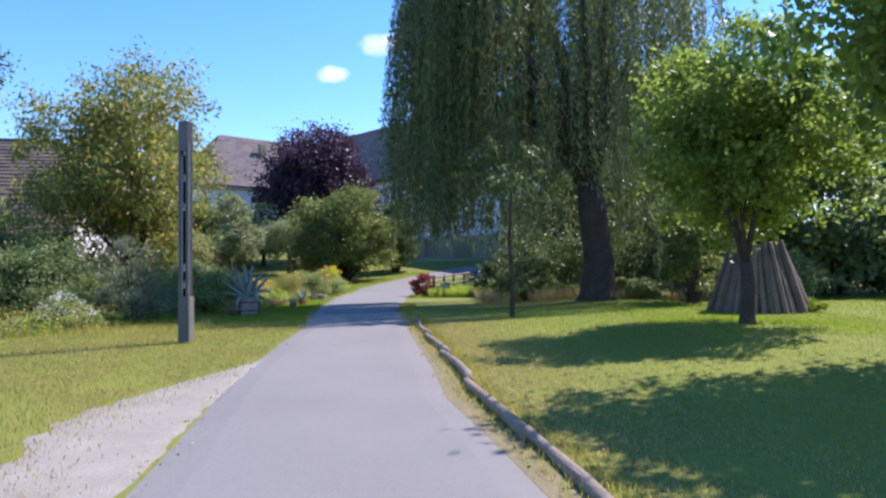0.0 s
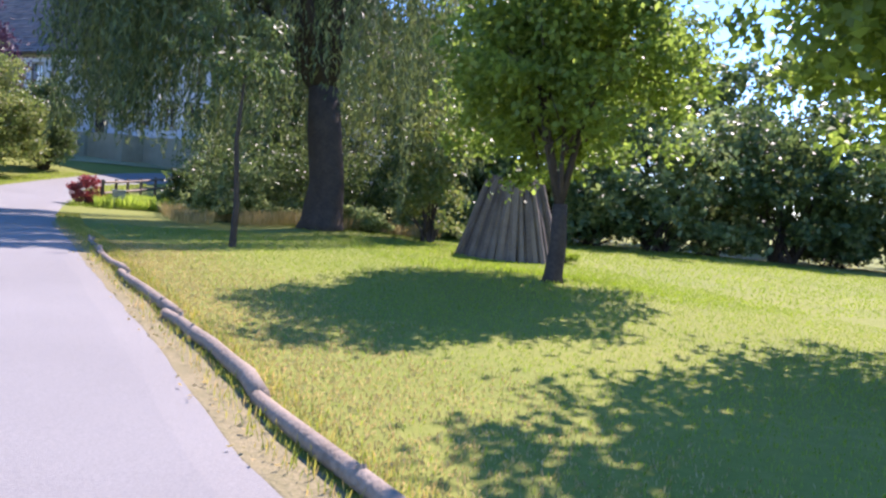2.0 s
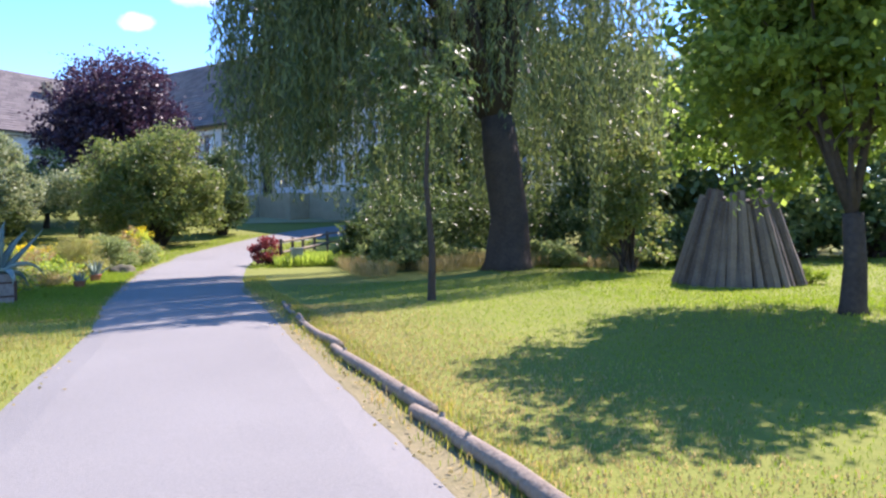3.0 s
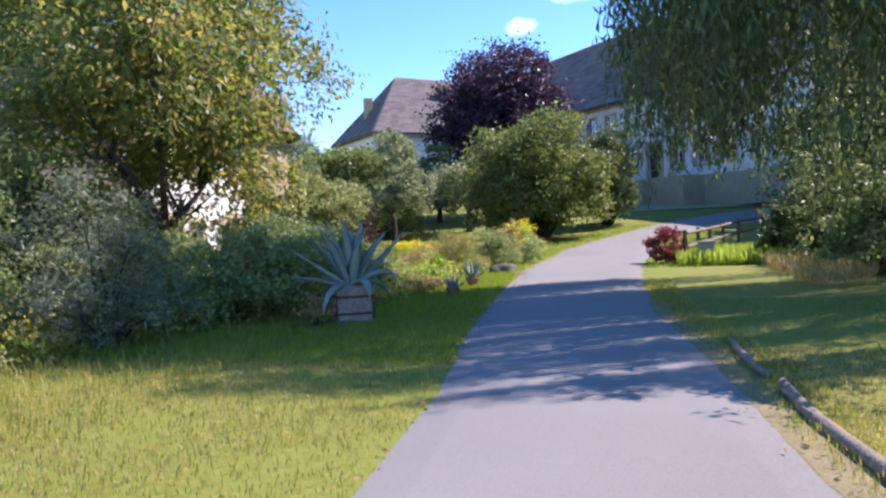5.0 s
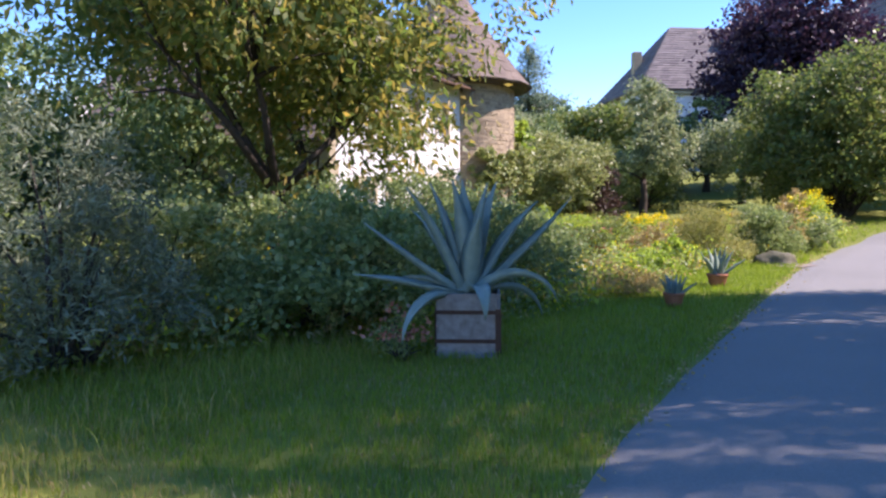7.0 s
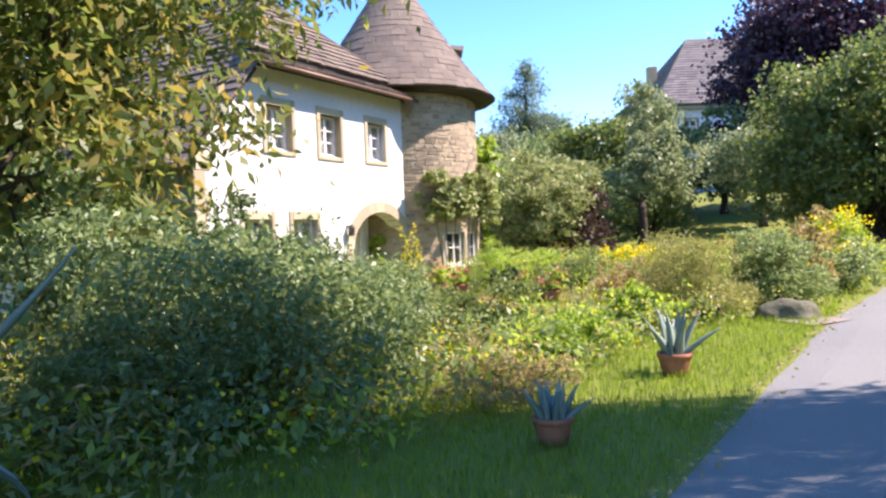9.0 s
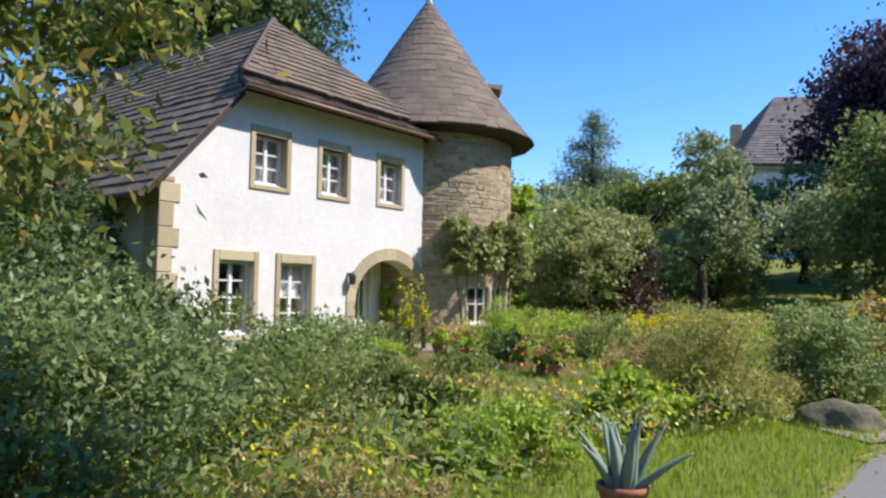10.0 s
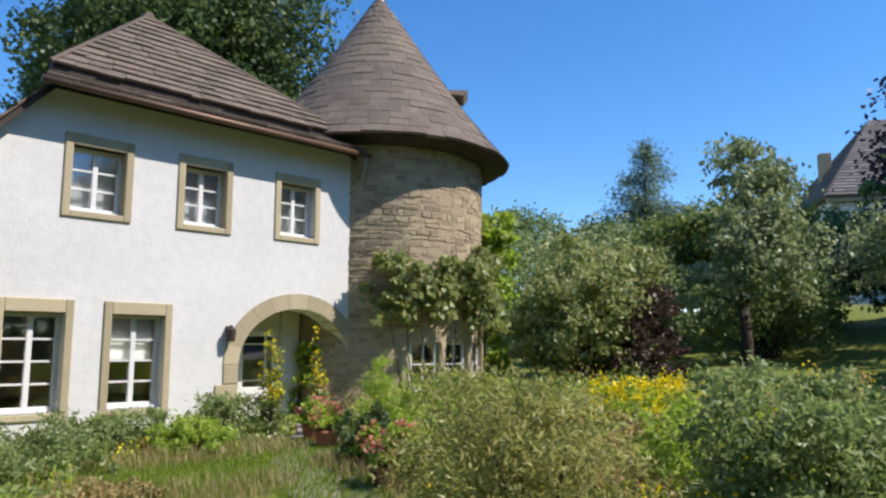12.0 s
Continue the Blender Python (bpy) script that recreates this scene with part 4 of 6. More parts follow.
# wing at the far end
WC = Vector((-26.6, 82.6, 0))
W1, W2 = Vector((0.742, 0.67, 0)), Vector((-0.67, 0.742, 0))
wing = new("manor_wing")
wing.matrix_world = Matrix(((W1.x, W2.x, 0, WC.x), (W1.y, W2.y, 0, WC.y), (0, 0, 1, 0), (0, 0, 0, 1)))
tagged(wing, "white wing of the manor with a steep hipped slab roof", "house")
WZ = 12.3
wwin = [(2.0, 9.4), (6.2, 9.4), (2.0, 5.8), (6.2, 5.8)]
part("wall", pierced([(0, 3.5), (14, 3.5), (14, WZ), (0, WZ)], [rect(s, s + 1.15, z, z + 1.75) for s, z in wwin], 0.0, 0.5), M["manor_wall"], wing)
part("wall", slab(0, 0.5, 0.5, 12, 3.5, WZ), M["manor_wall"], wing)
part("wall", slab(0.5, 14, 11.5, 12, 3.5, WZ), M["manor_wall"], wing)
for k in range(9):
    part("corner_stone", slab(-0.04, 0.7 if k % 2 else 0.45, -0.04, 0.4, 3.6 + k * 0.95, 3.6 + k * 0.95 + 0.9, 0.02), M["sandstone"], wing)
for s, z in wwin:
    manor_window(s, z, 0.0, wing)
WRZ = WZ + 7.0
flat(wing, "roof", [(-0.6, -0.6, WZ), (14, -0.6, WZ), (14, 6, WRZ), (5.0, 6, WRZ)], M["manor_roof"], 0.15)
flat(wing, "roof", [(-0.6, 12.6, WZ), (-0.6, -0.6, WZ), (5.0, 6, WRZ)], M["manor_roof"], 0.15)
flat(wing, "roof", [(14, 12.6, WZ), (-0.6, 12.6, WZ), (5.0, 6, WRZ), (14, 6, WRZ)], M["manor_roof"], 0.15)
slab_rows(wing, (-0.6, -0.65, WZ + 0.05), (14, -0.65, WZ + 0.05), (5.0, 6, WRZ + 0.1), (14, 6, WRZ + 0.1), 26, 0.8, M["manor_roof"], 33, 0.07)
slab_rows(wing, (-0.65, 12.6, WZ + 0.05), (-0.65, -0.6, WZ + 0.05), (5.0, 6, WRZ + 0.1), (5.0, 6.05, WRZ + 0.1), 26, 0.8, M["manor_roof"], 34, 0.07)
part("cornice", slab(-0.45, 14, -0.45, 0.0, WZ - 0.35, WZ - 0.05, 0.03), M["sandstone"], wing)
part("chimney", slab(1.2, 2.0, 5.6, 6.4, WZ + 1.6, WZ + 4.6, 0.03), M["rubble"], wing)
part("chimney", slab(9.0, 9.8, 3.0, 3.8, WZ + 3.2, WZ + 6.0, 0.03), M["rubble"], wing)


# ---------- trees and shrubs ----------
def willow(x, y):
    z = height(x, y)
    root = empty("weeping_willow", x, y, z)
    tagged(root, "large weeping willow with a thick trunk and hanging curtains of leaves", "tree")
    rng = np.random.RandomState(5)
    bm = bmesh.new()
    tube(bm, [(0, 0, -0.2), (0.02, 0, 0.2), (0.1, 0, 1.5), (-0.1, 0.1, 3.2), (-0.2, 0.1, 4.4)], [0.86, 0.66, 0.56, 0.54, 0.46], 14, 0.06, 3)
    heads = []
    for k in range(16):
        a = k * 2.4
        rr = rng.uniform(1.8, 4.8)
        c = (-1.0 + math.cos(a) * rr, 0.8 + math.sin(a) * rr * 0.75, rng.uniform(9.0, 15.6) - rr * 0.4)
        heads.append(c)
        m = (c[0] * 0.45, c[1] * 0.45, 4.4 + (c[2] - 4.4) * 0.6)
        lm = bmesh.new()
        tube(lm, [(-0.2, 0.1, 4.1), m, c], [0.3, 0.17, 0.04], 7, 0.05, k)
        part("limb", lm, M["bark"], root, smooth=True)
    part("trunk", bm, M["bark"], root, smooth=True)
    pts, dirs = [], []
    for k in range(128):
        a0 = rng.uniform(0, math.tau) if k % 4 else rng.uniform(2.3, 4.1)
        q0 = math.sqrt(rng.uniform(0.03, 1.0))
        low0 = rng.uniform(0.2, 2.6) if q0 > 0.62 else rng.uniform(1.8, 5.0)
        for s in range(rng.randint(7, 18)):
            a = a0 + rng.normal() * 0.09
            q = min(1.05, max(0.05, q0 + rng.normal() * 0.05))
            rx = 6.5 * q * (0.91 if math.cos(a) < 0 else 1.0)
            px, py = -1.2 + rx * math.cos(a), 1.2 + rx * math.sin(a) * 0.66
            top = 16.4 - 4.2 * q ** 2.2 + rng.uniform(-1.4, 0.6)
            low = low0 + abs(rng.normal()) * 0.7
            if px < -3.1:
                low += 1.4
            if -1.9 < px < 1.0 and py < 0.6:
                low = max(low, 3.4 + rng.uniform(0, 1.2))
            ln = top - low if rng.uniform() < 0.6 else rng.uniform(0.4, 1.0) * (top - low)
            m = int(ln * 10)
            t = np.linspace(0, 1, m)
            ox, oy = math.cos(a) * 0.7, math.sin(a) * 0.7
            sway = rng.uniform(-0.25, 0.25, 2)
            p = np.stack([px + ox * np.sqrt(t) + sway[0] * t, py + oy * np.sqrt(t) + sway[1] * t, top - ln * t ** 1.15], axis=1)
            pts.append(p + rng.normal(size=p.shape) * 0.06)
            dirs.append(np.tile((0, 0, -1.0), (m, 1)) + rng.normal(size=p.shape) * 0.4)
    p, d = np.vstack(pts), np.vstack(dirs)
    d /= np.linalg.norm(d, axis=1)[:, None]
    inner = crown_lobes((-1.0, 1.4, 9.0), (4.6, 3.0, 5.4), 26, 15, 0.4)
    q, dq = clump_points(inner, [300] * 26, rng)
    dq = dq * 0.3 + np.array((0, 0, -1.0)) + rng.normal(size=dq.shape) * 0.4
    dq /= np.linalg.norm(dq, axis=1)[:, None]
    p, d = np.vstack([p, q]), np.vstack([d, dq])
    child("crown", quads_of("crown", leaf_quads(p, d, rng, 0.26, 0.055), L["willow"]), root)
    return root


willow(5.8, 27.9)
tree("apple_tree", 6.28, 15.65, (6.9, 16.7, 4.4), (2.9, 2.6, 2.7), 1.3, 0.15, 25000, L["apple"], "young apple tree with bright green leaves on the lawn", 41, 0.15, 0.095, 28)
tree("lime_tree", 10.2, 10.4, (9.5, 10.7, 5.4), (4.4, 3.2, 3.3), 2.0, 0.2, 42000, L["apple"], "broad leafy tree shading the mown lawn", 43, 0.19, 0.13, 40)
tree("cherry_tree", -10.5, 25.0, (-10.5, 25.7, 5.2), (3.7, 4.2, 3.3), 1.6, 0.17, 30000, L["cherry"], "cherry tree with green leaves turning yellow and brown", 45, 0.19, 0.075, 32, droop=0.8)
tree("copper_beech", -10.2, 60.0, (-10.2, 60.0, 8.2), (4.6, 4.6, 6.1), 1.2, 0.35, 46000, L["copper"], "dark purple copper beech with a dense round crown", 47, 0.24, 0.17, 46, 0.4)
shrub("hazel_bush", -6.3, 47.5, 3.3, 2.9, 6.0, 30000, L["hazel"], "large rounded bush with yellowing green leaves by the lane", 49, 0.17, 0.105, 30, lobe=0.4, skirt=14)
shrub("yew_bush", -3.2, 52.6, 1.5, 1.5, 5.4, 12000, L["dark"], "dark green upright yew behind the rounded bush", 51, 0.2, 0.09, 14, skirt=12)
tree("oak_tree", -30.0, 39.5, (-30.0, 39.5, 11.4), (5.6, 6.2, 5.4), 4.0, 0.45, 64000, L["dark"], "tall broad oak rising behind the cottage roof", 53, 0.22, 0.15, 44, 0.34)
tree("plum_tree", -13.5, 47.7, (-13.5, 47.7, 4.9), (2.0, 2.0, 2.6), 1.5, 0.14, 9000, L["orchard"], "old fruit tree with grey-green leaves on the orchard grass", 55, 0.16, 0.09, 14)
tree("pear_tree", -10.6, 52.0, (-10.6, 52.0, 4.5), (2.6, 2.4, 2.3), 1.5, 0.14, 8000, L["orchard"], "fruit tree with dark green leaves on the orchard grass", 57, 0.17, 0.1, 13)
tree("quince_tree", -13.6, 57.0, (-13.6, 57.0, 5.0), (3.0, 2.8, 2.4), 1.3, 0.16, 6000, L["elder"], "dense dark green fruit tree in the orchard", 65, 0.22, 0.13, 12)
tree("ash_tree", -19.5, 57.0, (-19.5, 57.0, 5.2), (4.6, 4.2, 2.6), 1.8, 0.25, 11000, L["hazel"], "broad green tree behind the tower garden", 59, 0.24, 0.15, 16)
tree("maple_tree", -26.0, 58.0, (-26, 58, 5.6), (4.4, 4.2, 2.8), 2.0, 0.25, 9000, L["orchard"], "broad leafy tree at the garden's far edge", 61, 0.26, 0.16, 14)


def conifer(x, y, h, seed):
    z = height(x, y)
    root = empty("larch_tree", x, y, z)
    tagged(root, "feathery blue-green conifer with drooping tips", "tree")
    rng = np.random.RandomState(seed)
    bm = bmesh.new()
    tube(bm, [(0, 0, -0.1), (0.05, 0, h * 0.5), (0, 0, h)], [0.22, 0.13, 0.02], 8)
    pts, dirs = [], []
    for k in range(110):
        t = rng.uniform(0.15, 0.99)
        a = rng.uniform(0, math.tau)
        ln = (1 - t) ** 0.6 * 4.4 * rng.uniform(0.35, 1.15) + 0.1
        tip = Vector((math.cos(a) * ln, math.sin(a) * ln, h * t + ln * 0.15))
        tube(bm, [(0, 0, h * t), tuple(tip)], [0.035, 0.008], 4)
        m = int(ln * 80)
        q = rng.uniform(0.1, 1, m)[:, None]
        pts.append(np.array((0, 0, h * t)) * (1 - q) + np.array(tip) * q + rng.normal(size=(m, 3)) * np.array((0.2, 0.2, 0.26)))
        dirs.append(np.array((math.cos(a), math.sin(a), -0.5)) + rng.normal(size=(m, 3)) * 0.8)
    part("trunk", bm, M["bark"], root)
    d = np.vstack(dirs)
    d /= np.linalg.norm(d, axis=1)[:, None]
    child("crown", quads_of("crown", leaf_quads(np.vstack(pts), d, rng, 0.3, 0.06), L["conifer"]), root)


conifer(-27.5, 63.0, 9.4, 63)
# trees and tall hedges closing the view beyond the lawn
for i, (x, y, r, h) in enumerate([(16, 41, 5, 13), (25, 40, 5.5, 14), (34, 36, 5.5, 14), (41, 29, 5.5, 14), (45, 20, 5.5, 14), (46, 11, 5.5, 13), (44, 3, 5.5, 13), (17, 53, 6, 14), (8, 48, 4, 9)]):
    tree("lime_tree", x, y, (x, y, height(x, y) + h * 0.52), (r, r, h * 0.5), 1.2, 0.28, 7500, L["dark"], "dense dark green tree closing the lawn", 70 + i, 0.42, 0.3, 16, 0.44, group="trees beyond the lawn")
for i, (x, y, r, h) in enumerate([(12.5, 33, 2.8, 6.5), (17.5, 33, 3.4, 8.0), (23, 32, 3.6, 8.5), (28.5, 29.5, 3.6, 8.6), (33, 26, 3.6, 8.4), (36, 21, 3.6, 8.2), (38, 15.5, 3.6, 8.4), (38, 9.5, 3.6, 8.0), (37, 3.5, 3.6, 8.0)]):
    shrub("hedge_bush", x, y, r, r, h, 6500, L["elder" if i % 3 else "dark"], "tall dense green bush closing the lawn", 300 + i * 3, 0.34, 0.22, 14, "bushes beyond the lawn")
for i, (x, y) in enumerate([(15, 33), (20.3, 33), (25.8, 31.5), (30.8, 28.6), (34.6, 24), (37.4, 18.5), (38.6, 12.5), (38.2, 6.5)]):
    shrub("hedge_bush", x, y, 3.1, 3.1, 3.0 + 0.2 * (i % 3), 2600, L["dark" if i % 2 else "elder"], "low dense bush under the tall trees", 400 + i * 3, 0.34, 0.22, 12, "bushes beyond the lawn")
for i, (x, y, r, h) in enumerate([(-38, 62, 5, 7), (-45, 50, 6, 10), (-33, 72, 5, 7), (-20, 30, 2.6, 4.6), (-24, 24, 4, 8), (-18, 19, 3.4, 6.5), (-40, 34, 6, 11)]):
    tree("hornbeam_tree", x, y, (x, y, height(x, y) + h * 0.52), (r, r, h * 0.5), 1.4, 0.25, 8000, L["elder"], "leafy green tree behind the garden", 90 + i, 0.26, 0.16, 14, 0.44, group="trees behind the garden")
for i, (x, y, r, h) in enumerate([(-22, 63, 3.6, 5.5), (-29, 58, 4.0, 5.8), (-36, 54, 4.0, 6.0), (-42, 44, 4.0, 6.0)]):
    shrub("hedge_bush", x, y, r, r, h, 3500, L["elder"], "tall green hedge bush behind the garden", 350 + i * 3, 0.32, 0.2, 12, "hedge behind the garden")
# understorey below the willow
for i, (x, y, r, h, m, lb) in enumerate([(3.0, 35.6, 1.3, 2.0, "dark", "dark shrub beside the fence"), (3.6, 30.8, 1.4, 1.9, "elder", "green shrub under the willow"), (8.9, 26.6, 1.3, 4.6, "hazel", "tall green bush beside the willow trunk"), (10.8, 30.5, 2.0, 2.2, "elder", "green bush at the lawn's edge"), (5.0, 34.0, 2.4, 3.2, "dark", "tall dark bush behind the willow"), (9.2, 34.0, 2.6, 3.6, "dark", "tall dark bush behind the willow"), (5.0, 39.6, 2.0, 3.0, "elder", "green bush behind the fence"), (7.6, 28.6, 0.8, 0.9, "bramble", "low bramble at the willow's foot"), (13.5, 29.5, 1.8, 2.0, "elder", "green bush at the lawn's edge"), (5.6, 42.0, 2.8, 7.5, "dark", "tall dark bush behind the willow"), (9.6, 38.6, 3.0, 7.5, "dark", "tall dark bush behind the willow")]):
    shrub("shrub", x, y, r, r, h, 4000, L[m], lb, 110 + i, 0.17, 0.09)
shrub("barberry_bush", -0.75, 35.9, 0.72, 0.7, 1.15, 2600, L["red"], "small red-leaved barberry beside the fence", 121, 0.09, 0.06)
# young stem on the lawn edge under the willow
root = empty("sapling", 1.95, 21.1, height(0, 21.1))
tagged(root, "thin young tree stem with hanging leaves", "tree")
bm = bmesh.new()
tube(bm, [(0, 0, -0.1), (0.03, 0, 0.9), (-0.05, 0.1, 2.2), (0.05, 0.2, 3.6)], [0.085, 0.06, 0.05, 0.025], 8, 0.08)
part("trunk", bm, M["bark"], root)
lbs = crown_lobes((0, 0.3, 3.9), (1.2, 1.1, 1.4), 9, 130, 0.4)
child("crown", foliage(lbs, 1100, 0.16, 0.06, L["dark"], 131, 1.2, "crown"), root)

# garden on the left of the lane
GARDEN = [
    ("elder_bush", -8.05, 26.5, 1.55, 1.7, 1.75, 22000, "elder", "dense dark green elder bush beside the grass verge", 0.075, 0.036, None),
    ("elder_bush", -9.6, 27.6, 1.5, 1.5, 1.9, 6000, "dark", "dense dark green bush in the garden", 0.1, 0.05, None),
    ("spirea_bush", -8.9, 29.2, 1.3, 1.3, 1.35, 6500, "hazel", "spreading yellow-green spirea bush", 0.07, 0.03, None),
    ("spirea_bush", -10.4, 30.6, 1.3, 1.3, 1.25, 6000, "bramble", "spreading green spirea bush", 0.07, 0.035, None),
    ("spirea_bush", -8.8, 31.0, 0.9, 0.8, 0.85, 4500, "hazel", "low yellow-green bush in the flower bed", 0.07, 0.035, None),
    ("tansy_clump", -6.7, 33.85, 0.95, 0.85, 1.15, 15000, "olive", "olive-green tansy clump with fine stems", 0.06, 0.014, None),
    ("rose_bush", -6.0, 35.5, 0.85, 0.8, 1.25, 12000, "bramble", "leafy grey-green bush beside the lane", 0.06, 0.028, None),
    ("peony_clump", -7.1, 32.6, 0.6, 0.55, 0.65, 2600, "lime", "fresh green peony clump", 0.11, 0.05, None),
    ("coneflower_bush", -6.0, 40.0, 0.95, 0.9, 1.35, 4200, "lime", "bush covered with yellow coneflowers", 0.08, 0.04, ("yellow", 1500, 0.07)),
    ("goldenrod_clump", -10.2, 39.3, 0.8, 0.7, 0.85, 2500, "lime", "goldenrod clump with bright yellow plumes", 0.09, 0.03, ("yellow", 2200, 0.06)),
    ("goldenrod_clump", -8.6, 39.8, 0.9, 0.7, 0.95, 2500, "brownish", "fading goldenrod clump in the flower bed", 0.09, 0.03, ("yellow", 500, 0.05)),
    ("rose_bush", -5.6, 37.6, 0.8, 0.8, 1.0, 2800, "bramble", "green bush beside the lane", 0.08, 0.045, None),
    ("rose_bush", -5.9, 36.8, 0.5, 0.45, 1.5, 1100, "brownish", "tall loose bush with browning upright shoots", 0.1, 0.05, None),
    ("smoke_bush", -14.0, 44.4, 0.95, 0.9, 2.2, 3500, "purple", "dark red-leaved smoke bush behind the flower bed", 0.11, 0.08, None),
    ("elder_bush", -15.0, 43.6, 1.4, 1.4, 3.4, 8000, "vine", "tall yellow-green elder beside the tower", 0.14, 0.08, None),
    ("elder_bush", -18.8, 49.5, 2.6, 2.4, 3.8, 6000, "elder", "tall green bush behind the tower", 0.18, 0.1, None),
    ("elder_bush", -23.0, 51.0, 3.0, 2.6, 4.2, 5000, "bramble", "tall green bush behind the tower", 0.2, 0.12, None),
    ("elder_bush", -16.4, 54.0, 3.0, 2.4, 3.4, 5000, "hazel", "broad bush on the orchard's edge", 0.2, 0.12, None),
    ("elder_bush", -16.2, 45.4, 2.0, 2.0, 4.3, 9000, "vine", "tall yellow-green elder beside the tower", 0.16, 0.09, None),
    ("elder_bush", -14.6, 50.5, 2.2, 2.0, 3.4, 5000, "elder", "green bush on the orchard's edge", 0.16, 0.1, None),
    ("sea_buckthorn", -8.6, 20.9, 1.2, 1.2, 2.3, 8000, "grey", "grey-green narrow-leaved bush at the edge of the verge", 0.1, 0.02, None),
    ("bramble_thicket", -8.1, 23.4, 1.3, 1.3, 1.55, 8000, "bramble", "bramble thicket with pale leaf backs", 0.09, 0.06, None),
    ("bramble_thicket", -9.8, 22.6, 1.4, 1.4, 1.7, 7000, "bramble", "bramble thicket with pale leaf backs", 0.09, 0.06, None),
    ("elder_bush", -10.9, 20.2, 1.6, 1.5, 2.4, 7000, "elder", "green bush at the edge of the verge", 0.1, 0.055, None),
    ("elder_bush", -12.6, 22.6, 1.8, 1.7, 3.2, 7000, "dark", "dark green bush below the cherry tree", 0.12, 0.07, None),
    ("elder_bush", -13.4, 18.6, 1.8, 1.7, 2.6, 6000, "elder", "green bush at the edge of the verge", 0.12, 0.06, None),
    ("elder_bush", -16.2, 17.2, 1.9, 1.8, 2.8, 5000, "bramble", "green bush at the edge of the verge", 0.13, 0.07, None),
    ("phlox_clump", -9.3, 19.0, 0.8, 0.7, 0.95, 2600, "bramble", "green clump with small white flowers", 0.08, 0.03, ("white", 500, 0.05)),
    ("phlox_clump", -12.2, 17.0, 0.8, 0.7, 0.9, 2600, "bramble", "green clump with small white flowers", 0.08, 0.03, ("white", 500, 0.05)),
    ("elder_bush", -15.6, 25.4, 2.0, 1.8, 4.2, 8000, "elder", "tall green bush behind the cherry tree", 0.14, 0.08, None),
    ("elder_bush", -13.2, 28.6, 1.7, 1.6, 2.6, 6000, "elder", "green bush before the cottage's corner", 0.12, 0.06, None),
    ("elder_bush", -16.8, 30.2, 1.3, 1.0, 3.3, 4000, "dark", "dark bush against the cottage's side wall", 0.13, 0.07, None),
    ("elder_bush", -15.0, 29.7, 0.9, 0.9, 2.3, 3500, "elder", "green bush at the cottage's corner", 0.1, 0.05, None),
    ("perennial_clump", -13.2, 32.4, 1.1, 1.0, 0.6, 4000, "bramble", "low green perennials before the cottage wall", 0.08, 0.03, None),
    ("perennial_clump", -14.5, 33.9, 0.7, 1.0, 0.6, 3000, "bramble", "low green perennials before the cottage wall", 0.08, 0.03, None),
    ("perennial_clump", -13.6, 34.5, 0.6, 0.6, 0.5, 2600, "lime", "low green perennials before the cottage wall", 0.08, 0.03, None),
    ("perennial_clump", -14.3, 35.3, 0.6, 0.6, 0.9, 1800, "bramble", "upright green perennials beside the arch", 0.09, 0.03, None),
    ("perennial_clump", -9.9, 32.6, 0.9, 0.6, 0.4, 2600, "brownish", "browning low perennials in the bed", 0.07, 0.025, None),
    ("perennial_clump", -8.6, 36.0, 0.9, 0.8, 0.7, 3200, "brownish", "browning perennials in the bed", 0.08, 0.025, None),
    ("perennial_clump", -10.6, 37.3, 1.0, 0.9, 0.85, 3000, "hazel", "yellow-green perennials in the bed", 0.08, 0.025, None),
    ("perennial_clump", -12.4, 38.4, 1.1, 0.9, 0.95, 3000, "lime", "green perennials before the tower", 0.08, 0.03, None),
    ("perennial_clump", -14.0, 38.7, 0.9, 0.9, 0.9, 2600, "bramble", "green perennials before the tower", 0.08, 0.03, None),
    ("perennial_clump", -7.6, 37.2, 1.0, 0.9, 0.9, 3000, "lime", "green perennials beside the lane", 0.08, 0.03, None),
    ("heather_clump", -6.4, 28.3, 0.6, 0.8, 0.45, 2500, "brownish", "browned low heather at the verge", 0.05, 0.02, None),
    ("perennial_clump", -7.1, 30.4, 0.7, 0.8, 0.5, 2600, "lime", "low green clump beside the potted agave", 0.08, 0.035, None),
]
for i, (nm, x, y, rx, ry, h, n, m, lb, ln, wd, fl) in enumerate(GARDEN):
    shrub(nm, x, y, rx, ry, h, n, L[m], lb, 200 + i * 3, ln, wd, flowers=(L[fl[0]], fl[1], fl[2]) if fl else None)


